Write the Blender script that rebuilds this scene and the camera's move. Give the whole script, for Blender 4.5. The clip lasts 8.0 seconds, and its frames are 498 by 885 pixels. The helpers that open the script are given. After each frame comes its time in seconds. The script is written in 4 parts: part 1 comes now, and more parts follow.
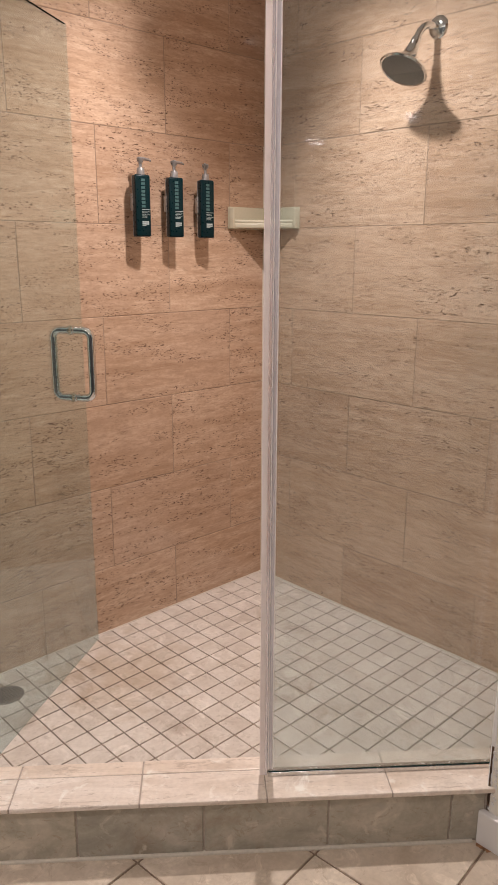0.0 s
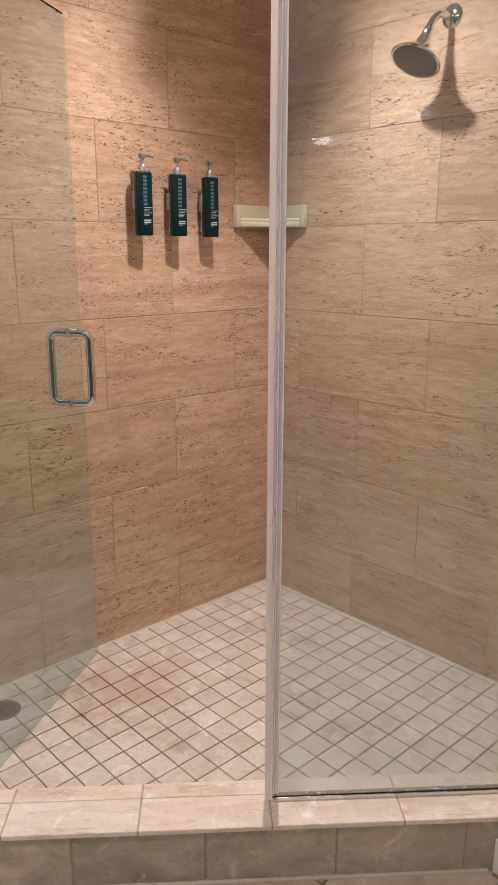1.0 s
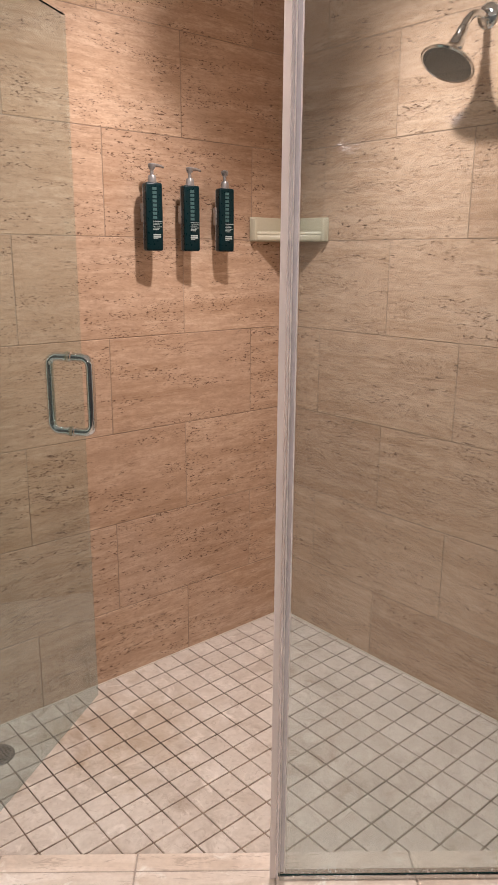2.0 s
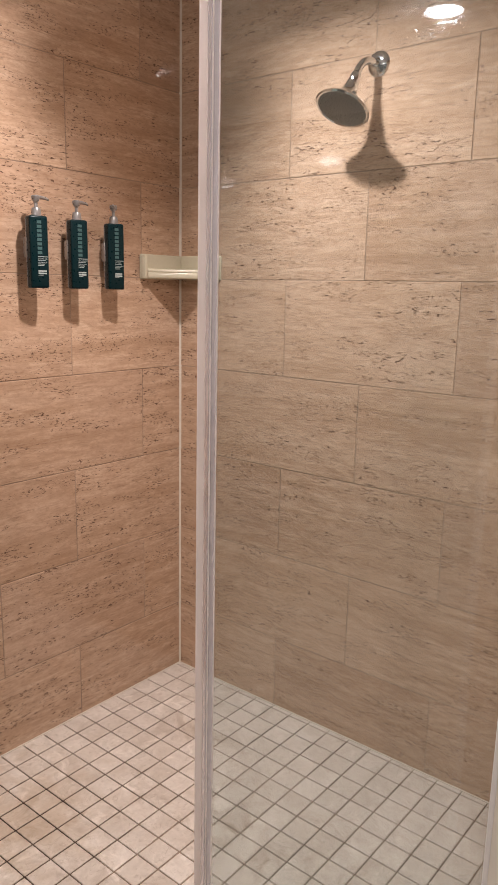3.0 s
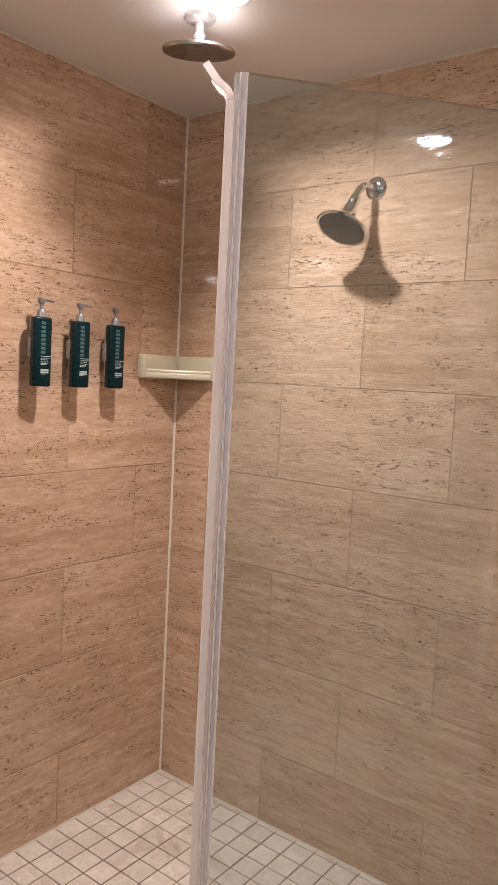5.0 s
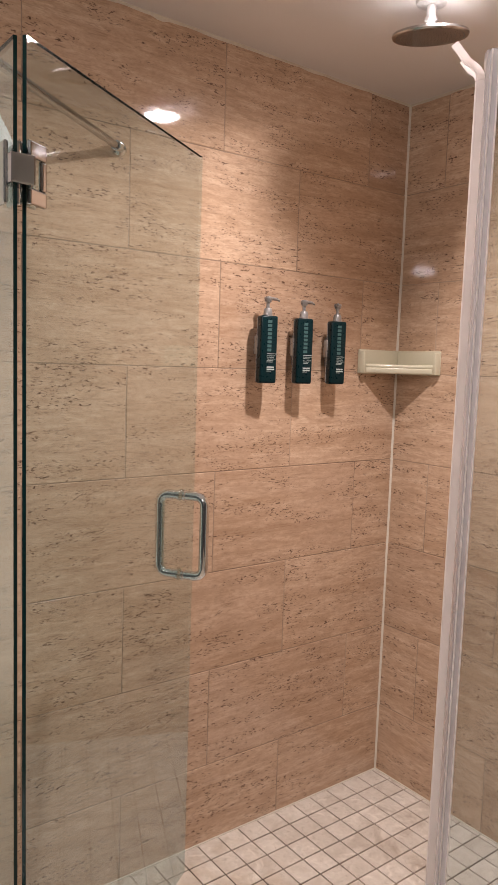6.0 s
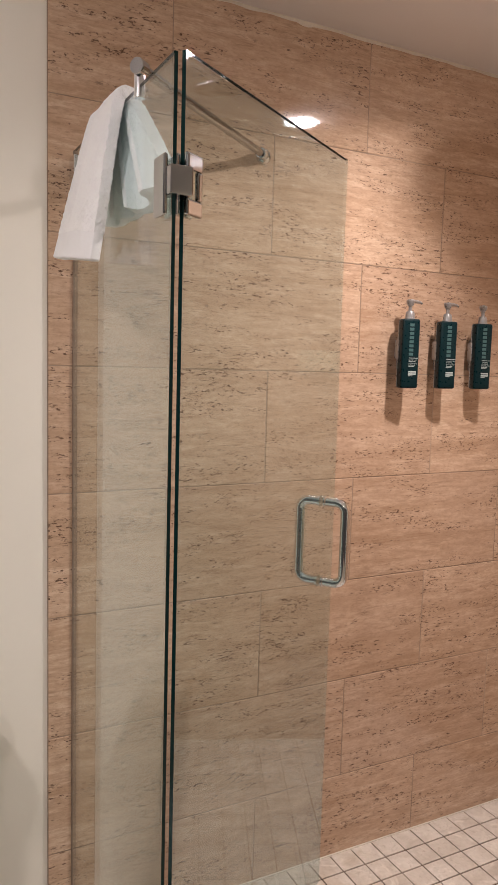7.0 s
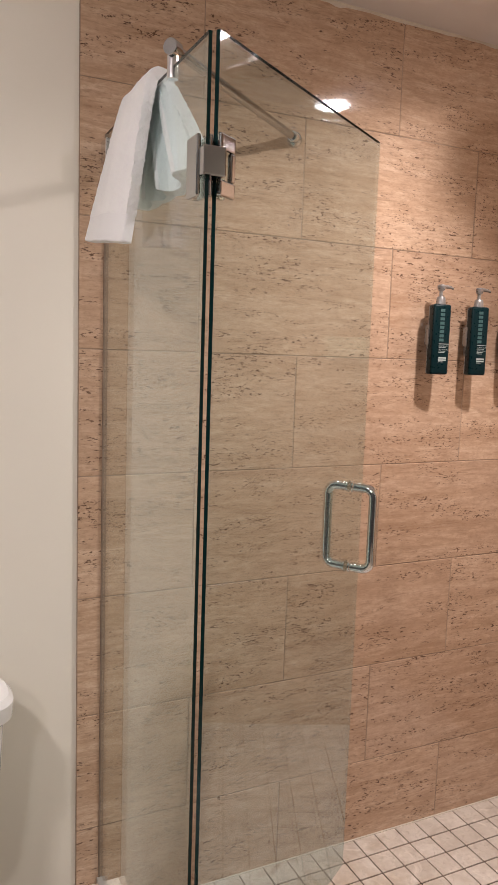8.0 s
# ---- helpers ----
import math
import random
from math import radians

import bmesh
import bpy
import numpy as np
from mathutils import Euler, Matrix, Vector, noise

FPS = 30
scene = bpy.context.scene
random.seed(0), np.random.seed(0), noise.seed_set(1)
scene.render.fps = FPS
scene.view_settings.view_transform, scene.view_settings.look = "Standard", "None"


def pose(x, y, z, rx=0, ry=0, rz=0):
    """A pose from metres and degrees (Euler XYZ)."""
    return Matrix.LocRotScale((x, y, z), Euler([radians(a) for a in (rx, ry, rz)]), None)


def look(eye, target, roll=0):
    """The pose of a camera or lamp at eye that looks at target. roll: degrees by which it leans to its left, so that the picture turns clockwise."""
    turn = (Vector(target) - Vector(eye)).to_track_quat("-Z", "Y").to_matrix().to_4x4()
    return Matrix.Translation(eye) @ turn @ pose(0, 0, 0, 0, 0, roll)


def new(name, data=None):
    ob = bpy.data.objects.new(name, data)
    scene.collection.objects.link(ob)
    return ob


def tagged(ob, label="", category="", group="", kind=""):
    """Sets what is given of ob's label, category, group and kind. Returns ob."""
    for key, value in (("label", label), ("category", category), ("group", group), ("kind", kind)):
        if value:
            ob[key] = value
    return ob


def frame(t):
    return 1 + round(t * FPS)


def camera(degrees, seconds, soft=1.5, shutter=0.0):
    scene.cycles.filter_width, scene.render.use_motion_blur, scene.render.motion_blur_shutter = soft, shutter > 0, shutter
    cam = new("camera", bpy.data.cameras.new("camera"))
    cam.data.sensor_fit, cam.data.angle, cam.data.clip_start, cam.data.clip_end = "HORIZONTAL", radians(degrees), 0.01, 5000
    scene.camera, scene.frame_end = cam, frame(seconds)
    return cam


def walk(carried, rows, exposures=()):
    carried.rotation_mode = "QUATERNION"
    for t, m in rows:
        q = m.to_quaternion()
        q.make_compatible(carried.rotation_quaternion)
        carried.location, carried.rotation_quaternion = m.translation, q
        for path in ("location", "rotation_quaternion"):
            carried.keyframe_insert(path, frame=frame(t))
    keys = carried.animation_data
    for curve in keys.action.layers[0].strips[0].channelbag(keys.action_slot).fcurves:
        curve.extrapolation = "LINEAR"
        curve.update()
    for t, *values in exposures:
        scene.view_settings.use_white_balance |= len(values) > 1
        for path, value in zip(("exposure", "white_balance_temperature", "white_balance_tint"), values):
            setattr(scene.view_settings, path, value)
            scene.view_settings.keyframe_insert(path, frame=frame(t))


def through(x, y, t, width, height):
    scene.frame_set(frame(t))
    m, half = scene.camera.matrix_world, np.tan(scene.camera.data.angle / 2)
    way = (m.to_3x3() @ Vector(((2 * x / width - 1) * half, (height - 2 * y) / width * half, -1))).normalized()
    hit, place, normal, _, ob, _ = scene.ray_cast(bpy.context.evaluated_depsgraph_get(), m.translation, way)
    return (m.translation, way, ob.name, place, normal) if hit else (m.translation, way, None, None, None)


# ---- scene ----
cam = camera(37.5, 8.0)
PATH = [
    (0, (-2.147, -2.185, 1.391), (-0.816, -0.779, 0.888), 0.2),
    (0.5, (-2.128, -2.161, 1.385), (-0.788, -0.764, 0.883), -0.5),
    (1, (-2.08, -2.124, 1.385), (-0.764, -0.704, 0.885), 0.1),
    (1.2, (-2.043, -2.107, 1.389), (-0.753, -0.661, 0.893), 0.3),
    (2.3, (-1.907, -1.979, 1.434), (-0.638, -0.513, 0.942), 0.4),
    (2.5, (-1.893, -1.954, 1.414), (-0.562, -0.535, 0.95), 0.5),
    (3, (-1.914, -1.876, 1.447), (-0.391, -0.645, 1.04), 1.2),
    (3.5, (-1.93, -1.857, 1.445), (-0.307, -0.722, 1.169), 2.4),
    (4, (-1.934, -1.85, 1.476), (-0.258, -0.774, 1.302), 2.6),
    (4.2, (-1.939, -1.848, 1.48), (-0.247, -0.792, 1.331), 2.7),
    (5.3, (-1.954, -1.816, 1.5), (-0.468, -0.491, 1.306), 2.7),
    (5.5, (-1.962, -1.806, 1.494), (-0.559, -0.396, 1.292), 2.3),
    (6, (-1.99, -1.779, 1.492), (-0.79, -0.192, 1.282), 1.9),
    (6.5, (-2.012, -1.76, 1.495), (-0.995, -0.05, 1.288), 1.7),
    (7, (-2.021, -1.747, 1.492), (-1.105, 0.019, 1.284), 1.6),
    (7.5, (-2.029, -1.744, 1.49), (-1.158, 0.043, 1.268), 1.8),
    (8, (-2.031, -1.745, 1.48), (-1.175, 0.047, 1.241), 1.9),
]
walk(cam, [(t, look(eye, target, roll)) for t, eye, target, roll in PATH])

# ---- light and exposure ----
world = bpy.data.worlds.new("World")
scene.world = world
world.use_nodes = True
world.node_tree.nodes["Background"].inputs[0].default_value = (0.02, 0.018, 0.016, 1)
scene.view_settings.exposure = 0.07

SHOWER_LIGHT = (-0.597, -0.652)
# bathroom lights out of view; their number and places are assumed
ROOM_LIGHTS = ((-2.75, -1.20), (-3.20, -2.60))
LAMP_SHOWER, LAMP_ROOM = 36.0, 182.0   # glow of the lenses
SHOWER_WATTS = 19.0

# ---- plan ----
CEIL = 2.392          # ceiling height over the shower pan
ROOM_Z = -0.068       # bathroom floor
SILL_Z = 0.100        # top of the curb
GLASS_TOP = 1.99
U = Vector((0.769, -0.639, 0)).normalized()     # along the slanted curb
N = Vector((-0.639, -0.769, 0)).normalized()    # out of the shower, square to it
ROW_H, ROW_0 = 0.3062, 1.480        # wall tile courses
TILE_W = 0.583
YS, XS = -1.463, -0.633            # partition: its tiled face and its painted face


def diag(s, c, z=0.0):
    return U * s + N * c + Vector((0, 0, z))


# ---- material helpers ----
def mat_new(name):
    m = bpy.data.materials.new(name)
    m.use_nodes = True
    nt = m.node_tree
    return m, nt, nt.nodes["Principled BSDF"]


def node(nt, kind, **vals):
    n = nt.nodes.new(kind)
    for k, v in vals.items():
        if k in n.inputs:
            n.inputs[k].default_value = v
    return n


def ramp(nt, src, stops):
    r = nt.nodes.new("ShaderNodeValToRGB")
    els = r.color_ramp.elements
    while len(els) < len(stops):
        els.new(0.5)
    for e, (p, c) in zip(els, stops):
        e.position, e.color = p, (c if len(c) == 4 else (*c, 1))
    nt.links.new(src, r.inputs[0])
    return r.outputs[0]


def grey(v):
    return (v, v, v, 1)


def mix(nt, fac, a, b, blend="MIX"):
    m = nt.nodes.new("ShaderNodeMix")
    m.data_type, m.blend_type = "RGBA", blend
    for sock, val in ((m.inputs[0], fac), (m.inputs[6], a), (m.inputs[7], b)):
        if isinstance(val, (int, float)):
            sock.default_value = val
        elif isinstance(val, tuple):
            sock.default_value = val if len(val) == 4 else (*val, 1)
        else:
            nt.links.new(val, sock)
    return m.outputs[2]


def math_node(nt, op, a, b=0.0):
    m = nt.nodes.new("ShaderNodeMath")
    m.operation = op
    for sock, val in ((m.inputs[0], a), (m.inputs[1], b)):
        if isinstance(val, (int, float)):
            sock.default_value = val
        else:
            nt.links.new(val, sock)
    return m.outputs[0]


def coords(nt, scale, shift=0.0, turn=0.0):
    """Object coordinates, moved by each piece's own random number, turned about z, then stretched."""
    tc = nt.nodes.new("ShaderNodeTexCoord")
    src = tc.outputs["Object"]
    if shift:
        info = nt.nodes.new("ShaderNodeObjectInfo")
        k = math_node(nt, "MULTIPLY", info.outputs["Random"], shift)
        comb = nt.nodes.new("ShaderNodeCombineXYZ")
        nt.links.new(k, comb.inputs[0])
        nt.links.new(k, comb.inputs[1])
        nt.links.new(k, comb.inputs[2])
        add = nt.nodes.new("ShaderNodeVectorMath")
        nt.links.new(src, add.inputs[0])
        nt.links.new(comb.outputs[0], add.inputs[1])
        src = add.outputs[0]
    mp = nt.nodes.new("ShaderNodeMapping")
    mp.vector_type = "TEXTURE"
    mp.inputs["Rotation"].default_value = (0, 0, radians(turn))
    mp.inputs["Scale"].default_value = tuple(1 / k for k in scale)
    nt.links.new(src, mp.inputs[0])
    return mp.outputs[0]


def noise_tex(nt, vec, scale, detail=4, rough=0.55, dist=0.0):
    n = node(nt, "ShaderNodeTexNoise", Scale=scale, Detail=detail, Roughness=rough, Distortion=dist)
    nt.links.new(vec, n.inputs["Vector"])
    return n.outputs[0]


def bump(nt, bsdf, height, strength, distance):
    b = node(nt, "ShaderNodeBump", Strength=strength, Distance=distance)
    nt.links.new(height, b.inputs["Height"])
    nt.links.new(b.outputs[0], bsdf.inputs["Normal"])


# ---- materials ----
def travertine():
    m, nt, b = mat_new("vein_cut_travertine")
    band = noise_tex(nt, coords(nt, (1.1, 1.1, 17), 31), 1.0, 6, 0.62, 0.5)
    fine = noise_tex(nt, coords(nt, (15, 15, 80), 17), 1.0, 6, 0.70, 0.4)
    grain = noise_tex(nt, coords(nt, (75, 75, 150), 9), 1.0, 5, 0.72)
    cloud = noise_tex(nt, coords(nt, (2.5, 2.5, 4), 13), 1.0, 4)
    col = ramp(nt, band, [(0.28, (0.46, 0.31, 0.205)), (0.46, (0.58, 0.415, 0.29)), (0.60, (0.65, 0.485, 0.355)), (0.76, (0.50, 0.345, 0.235))])
    col = mix(nt, ramp(nt, fine, [(0.36, grey(0.62)), (0.60, grey(0.0))]), col, (0.38, 0.245, 0.16))
    col = mix(nt, ramp(nt, fine, [(0.56, grey(0.0)), (0.74, grey(0.5))]), col, (0.72, 0.57, 0.44))
    col = mix(nt, ramp(nt, cloud, [(0.35, grey(0.0)), (0.7, grey(0.35))]), col, (0.67, 0.505, 0.385))
    col = mix(nt, ramp(nt, grain, [(0.30, grey(0.45)), (0.52, grey(0.0))]), col, (0.34, 0.215, 0.14))
    info = nt.nodes.new("ShaderNodeObjectInfo")
    tone = ramp(nt, info.outputs["Random"], [(0.0, (0.855, 0.807, 0.77)), (0.5, (0.945, 0.911, 0.875)), (1.0, (0.995, 0.966, 0.935))])
    col = mix(nt, 1.0, col, tone, "MULTIPLY")
    # thin broken streaks along the beds
    dash = noise_tex(nt, coords(nt, (20, 20, 210), 43), 1.0, 4, 0.62)
    beds = noise_tex(nt, coords(nt, (3.5, 3.5, 30), 47), 1.0, 3)
    col = mix(nt, math_node(nt, "MULTIPLY", ramp(nt, dash, [(0.54, grey(0)), (0.64, grey(0.45))]), ramp(nt, beds, [(0.40, grey(0.15)), (0.62, grey(1))])), col, (0.27, 0.165, 0.105))
    # pits lie in clusters along the beds
    pit = noise_tex(nt, coords(nt, (80, 80, 225), 23), 1.0, 4, 0.66, 0.0)
    zone = noise_tex(nt, coords(nt, (6.0, 6.0, 27), 29), 1.0, 4, 0.6)
    pits = math_node(nt, "MULTIPLY", ramp(nt, pit, [(0.555, grey(0)), (0.615, grey(1))]), ramp(nt, zone, [(0.508, grey(0)), (0.565, grey(1))]))
    pit2 = noise_tex(nt, coords(nt, (38, 38, 160), 41), 1.0, 4, 0.66)
    zone2 = noise_tex(nt, coords(nt, (3, 3, 10), 37), 1.0, 3)
    pits2 = math_node(nt, "MULTIPLY", ramp(nt, pit2, [(0.600, grey(0)), (0.645, grey(1))]), ramp(nt, zone2, [(0.48, grey(0)), (0.58, grey(1))]))
    pits = math_node(nt, "MAXIMUM", pits, pits2)
    col = mix(nt, math_node(nt, "MULTIPLY", pits, 0.94), col, (0.095, 0.048, 0.027))
    nt.links.new(col, b.inputs["Base Color"])
    rough = ramp(nt, fine, [(0.3, grey(0.032)), (0.7, grey(0.016))])
    nt.links.new(mix(nt, pits, rough, grey(0.6)), b.inputs["Roughness"])
    nt.links.new(mix(nt, pits, grey(0.75), grey(0.1)), b.inputs["Specular IOR Level"])
    bump(nt, b, math_node(nt, "SUBTRACT", 1.0, pits), 0.03, 0.0010)
    return m


def stone(name, dark, light, scale=(7, 7, 7), rough=0.35, veins=(0.3, 0.24, 0.18), shift=19, vein_amt=0.5, bump_s=0.15, stains=0.0, tone=((0.90, 0.89, 0.88), (1.05, 1.05, 1.05)), turn=0.0, spot=None):
    m, nt, b = mat_new(name)
    a = noise_tex(nt, coords(nt, scale, shift, turn), 1.0, 6, 0.6, 0.7)
    f = noise_tex(nt, coords(nt, (90, 90, 90), shift), 1.0, 4)
    col = ramp(nt, a, [(0.3, dark), (0.7, light)])
    v = noise_tex(nt, coords(nt, tuple(2.5 * s for s in scale), shift + 6, turn), 1.0, 6, 0.7, 1.6)
    col = mix(nt, ramp(nt, v, [(0.57, grey(0)), (0.64, grey(vein_amt)), (0.71, grey(0))]), col, veins)
    col = mix(nt, ramp(nt, f, [(0.35, grey(0.16)), (0.6, grey(0))]), col, tuple(0.6 * c for c in dark))
    info = nt.nodes.new("ShaderNodeObjectInfo")
    col = mix(nt, 1.0, col, ramp(nt, info.outputs["Random"], [(0, tone[0]), (1, tone[1])]), "MULTIPLY")
    if stains:
        geo = nt.nodes.new("ShaderNodeNewGeometry")
        st = noise_tex(nt, geo.outputs["Position"], 9.0, 6, 0.68, 0.8)
        patch = noise_tex(nt, geo.outputs["Position"], 2.2, 3)
        amt = math_node(nt, "MULTIPLY", ramp(nt, st, [(0.50, grey(0)), (0.66, grey(stains))]), ramp(nt, patch, [(0.40, grey(0)), (0.58, grey(1))]))
        col = mix(nt, amt, col, veins)
        pale = noise_tex(nt, geo.outputs["Position"], 14.0, 5, 0.6, 1.2)
        col = mix(nt, ramp(nt, pale, [(0.58, grey(0)), (0.70, grey(0.55))]), col, tuple(min(1, 1.2 * c) for c in light))
    if spot:   # one large stain: centre, radius, strength, colour
        (sx, sy, sr), strength, tint = spot
        geo = nt.nodes.new("ShaderNodeNewGeometry")
        off = nt.nodes.new("ShaderNodeVectorMath")
        off.operation = "DISTANCE"
        off.inputs[1].default_value = (sx, sy, 0)
        nt.links.new(geo.outputs["Position"], off.inputs[0])
        edge = noise_tex(nt, geo.outputs["Position"], 11.0, 5, 0.68, 0.5)
        far = math_node(nt, "ADD", math_node(nt, "DIVIDE", off.outputs["Value"], sr), math_node(nt, "MULTIPLY", math_node(nt, "SUBTRACT", edge, 0.5), 2.6))
        col = mix(nt, ramp(nt, far, [(0.25, grey(strength)), (1.0, grey(0))]), col, tint)
    nt.links.new(col, b.inputs["Base Color"])
    nt.links.new(ramp(nt, a, [(0.3, grey(rough * 1.25)), (0.7, grey(rough * 0.8))]), b.inputs["Roughness"])
    bump(nt, b, f, bump_s, 0.001)
    return m


def plaster(name, col, rough=0.6, fine=260):
    m, nt, b = mat_new(name)
    a = noise_tex(nt, coords(nt, (1.3, 1.3, 1.3)), 1.0, 4)
    f = noise_tex(nt, coords(nt, (fine, fine, fine)), 1.0, 3)
    nt.links.new(mix(nt, ramp(nt, a, [(0.35, grey(0)), (0.7, grey(1))]), tuple(0.95 * c for c in col), col), b.inputs["Base Color"])
    b.inputs["Roughness"].default_value = rough
    bump(nt, b, f, 0.25, 0.0006)
    return m


def plain(name, col, rough=0.4, metal=0.0, spec=0.5, grain=0.0, gscale=120):
    m, nt, b = mat_new(name)
    f = noise_tex(nt, coords(nt, (gscale, gscale, gscale)), 1.0, 4)
    nt.links.new(mix(nt, ramp(nt, f, [(0.35, grey(0)), (0.65, grey(1))]), tuple(c * (1 - grain) for c in col), col), b.inputs["Base Color"])
    b.inputs["Metallic"].default_value = metal
    b.inputs["Specular IOR Level"].default_value = spec
    nt.links.new(ramp(nt, f, [(0.3, grey(rough * 0.85)), (0.7, grey(rough * 1.15))]), b.inputs["Roughness"])
    return m


def glass(name, tint, film=0.03, scum_shade=0.0, scum_shade_z=0.4, film_col=(0.60, 0.63, 0.63)):
    """Clear safety glass with a thin film of dried water, and a band over its lower part up to about the given height:
    soap scum on the fixed panel, painted dimming on the door.
    """
    m, nt, b = mat_new(name)
    nt.nodes.remove(b)
    clear = node(nt, "ShaderNodeBsdfTransparent", Color=(*tint, 1))
    gloss = node(nt, "ShaderNodeBsdfGlossy", Color=(1, 1, 1, 1), Roughness=0.0)
    facing = node(nt, "ShaderNodeLayerWeight", Blend=0.5).outputs["Facing"]
    schlick = math_node(nt, "ADD", math_node(nt, "MULTIPLY", math_node(nt, "POWER", facing, 5.0), 0.96), 0.04)
    g = nt.nodes.new("ShaderNodeMixShader")
    nt.links.new(schlick, g.inputs[0])
    nt.links.new(clear.outputs[0], g.inputs[1])
    nt.links.new(gloss.outputs[0], g.inputs[2])
    d = node(nt, "ShaderNodeBsdfDiffuse", Color=(*film_col, 1))
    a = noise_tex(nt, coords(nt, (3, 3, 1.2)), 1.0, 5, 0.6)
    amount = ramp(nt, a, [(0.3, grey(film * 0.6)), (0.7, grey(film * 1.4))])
    # soap scum on the panel; on the door, painted dimming
    if scum_shade:
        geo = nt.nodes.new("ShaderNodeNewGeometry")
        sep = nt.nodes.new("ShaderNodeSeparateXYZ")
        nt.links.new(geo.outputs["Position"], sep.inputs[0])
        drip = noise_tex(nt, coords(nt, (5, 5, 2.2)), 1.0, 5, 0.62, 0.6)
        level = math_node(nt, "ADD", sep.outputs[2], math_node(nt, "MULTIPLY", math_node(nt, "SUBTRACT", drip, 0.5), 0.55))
        level = math_node(nt, "DIVIDE", level, scum_shade_z)
        spread = ramp(nt, level, [(0.22, grey(scum_shade)), (0.62, grey(scum_shade * 0.45)), (1.0, grey(0))])
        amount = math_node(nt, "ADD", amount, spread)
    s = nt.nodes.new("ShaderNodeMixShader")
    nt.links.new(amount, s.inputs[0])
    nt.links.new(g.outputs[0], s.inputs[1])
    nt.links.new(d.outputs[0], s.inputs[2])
    nt.links.new(s.outputs[0], nt.nodes["Material Output"].inputs[0])
    return m


def vinyl(name, col, rough, through):
    """Translucent plastic: part of the light comes through it."""
    m, nt, b = mat_new(name)
    b.inputs["Base Color"].default_value = (*col, 1)
    b.inputs["Roughness"].default_value = rough
    t = node(nt, "ShaderNodeBsdfTranslucent", Color=(*col, 1))
    s = nt.nodes.new("ShaderNodeMixShader")
    a = noise_tex(nt, coords(nt, (60, 60, 4)), 1.0, 3)
    nt.links.new(ramp(nt, a, [(0.3, grey(through * 0.8)), (0.7, grey(through * 1.2))]), s.inputs[0])
    nt.links.new(b.outputs[0], s.inputs[1])
    nt.links.new(t.outputs[0], s.inputs[2])
    nt.links.new(s.outputs[0], nt.nodes["Material Output"].inputs[0])
    return m


def glow(name, col, strength):
    m, nt, b = mat_new(name)
    b.inputs["Base Color"].default_value = (0.8, 0.8, 0.8, 1)
    b.inputs["Emission Color"].default_value = (*col, 1)
    b.inputs["Emission Strength"].default_value = strength
    return m


def terry():
    m, nt, b = mat_new("white_terry")
    w = noise_tex(nt, coords(nt, (125, 125, 105)), 1.0, 2)
    a = noise_tex(nt, coords(nt, (9, 9, 9)), 1.0, 3)
    nt.links.new(mix(nt, ramp(nt, a, [(0.3, grey(0)), (0.7, grey(1))]), (0.87, 0.87, 0.88), (0.93, 0.93, 0.93)), b.inputs["Base Color"])
    b.inputs["Roughness"].default_value = 0.95
    b.inputs["Sheen Weight"].default_value = 0.3
    bump(nt, b, w, 0.8, 0.005)
    return m


M_TRAV = travertine()
M_GROUT = stone("tan_grout", (0.17, 0.11, 0.07), (0.45, 0.33, 0.24), (3.2, 3.2, 3.2), 0.8, (0.3, 0.2, 0.14), 0)
M_CURBGROUT = stone("grey_curb_grout", (0.38, 0.32, 0.265), (0.50, 0.43, 0.36), (30, 30, 30), 0.8, (0.3, 0.25, 0.2), 0)
M_PAN = stone("pale_marble_mosaic", (0.58, 0.515, 0.445), (0.735, 0.68, 0.61), (14, 14, 14), 0.30, (0.34, 0.265, 0.20), 53, 0.42, 0.15, 0.75, ((0.93, 0.915, 0.90), (1.05, 1.05, 1.05)), spot=((-0.92, -0.27, 0.30), 0.46, (0.42, 0.31, 0.20)))
M_PANGROUT = stone("stained_floor_grout", (0.035, 0.018, 0.012), (0.36, 0.27, 0.20), (3.5, 3.5, 3.5), 0.85, (0.12, 0.07, 0.045), 0, spot=((-0.92, -0.27, 0.42), 0.95, (0.035, 0.017, 0.010)))
M_SILL = stone("cream_marble_sill", (0.64, 0.555, 0.47), (0.88, 0.83, 0.77), (4, 22, 22), 0.30, (0.42, 0.345, 0.28), 47, 0.7, 0.15, 0.45, ((1.0, 0.93, 0.86), (1.03, 1.02, 1.01)), -39.7)
M_FACE = stone("taupe_porcelain", (0.34, 0.315, 0.25), (0.60, 0.545, 0.45), (8, 8, 11), 0.36, (0.30, 0.215, 0.14), 27, 0.5, 0.25, 0.4, ((0.86, 0.87, 0.87), (1.06, 1.04, 1.0)))
M_TILE = stone("beige_floor_porcelain", (0.46, 0.37, 0.275), (0.72, 0.62, 0.50), (6, 6, 6), 0.30, (0.40, 0.31, 0.225), 33, 0.5, 0.15, 0.4)
M_ROOMGROUT = stone("brown_grout", (0.20, 0.14, 0.10), (0.28, 0.21, 0.15), (20, 20, 20), 0.85, (0.2, 0.14, 0.1), 0)
M_PAINT = plaster("warm_white_paint", (0.83, 0.79, 0.695))
# made-up dark tone for unseen walls: less fill, dark reflections in chrome
M_UNSEENWALL = plaster("unseen_dark_wall", (0.09, 0.09, 0.09))
M_CEIL = plaster("ceiling_paint", (0.74, 0.715, 0.70), 0.7, 180)
M_TRIM = plaster("white_trim_paint", (0.78, 0.76, 0.73), 0.4)
M_CAULK = plain("caulk", (0.66, 0.60, 0.50), 0.5, grain=0.1)
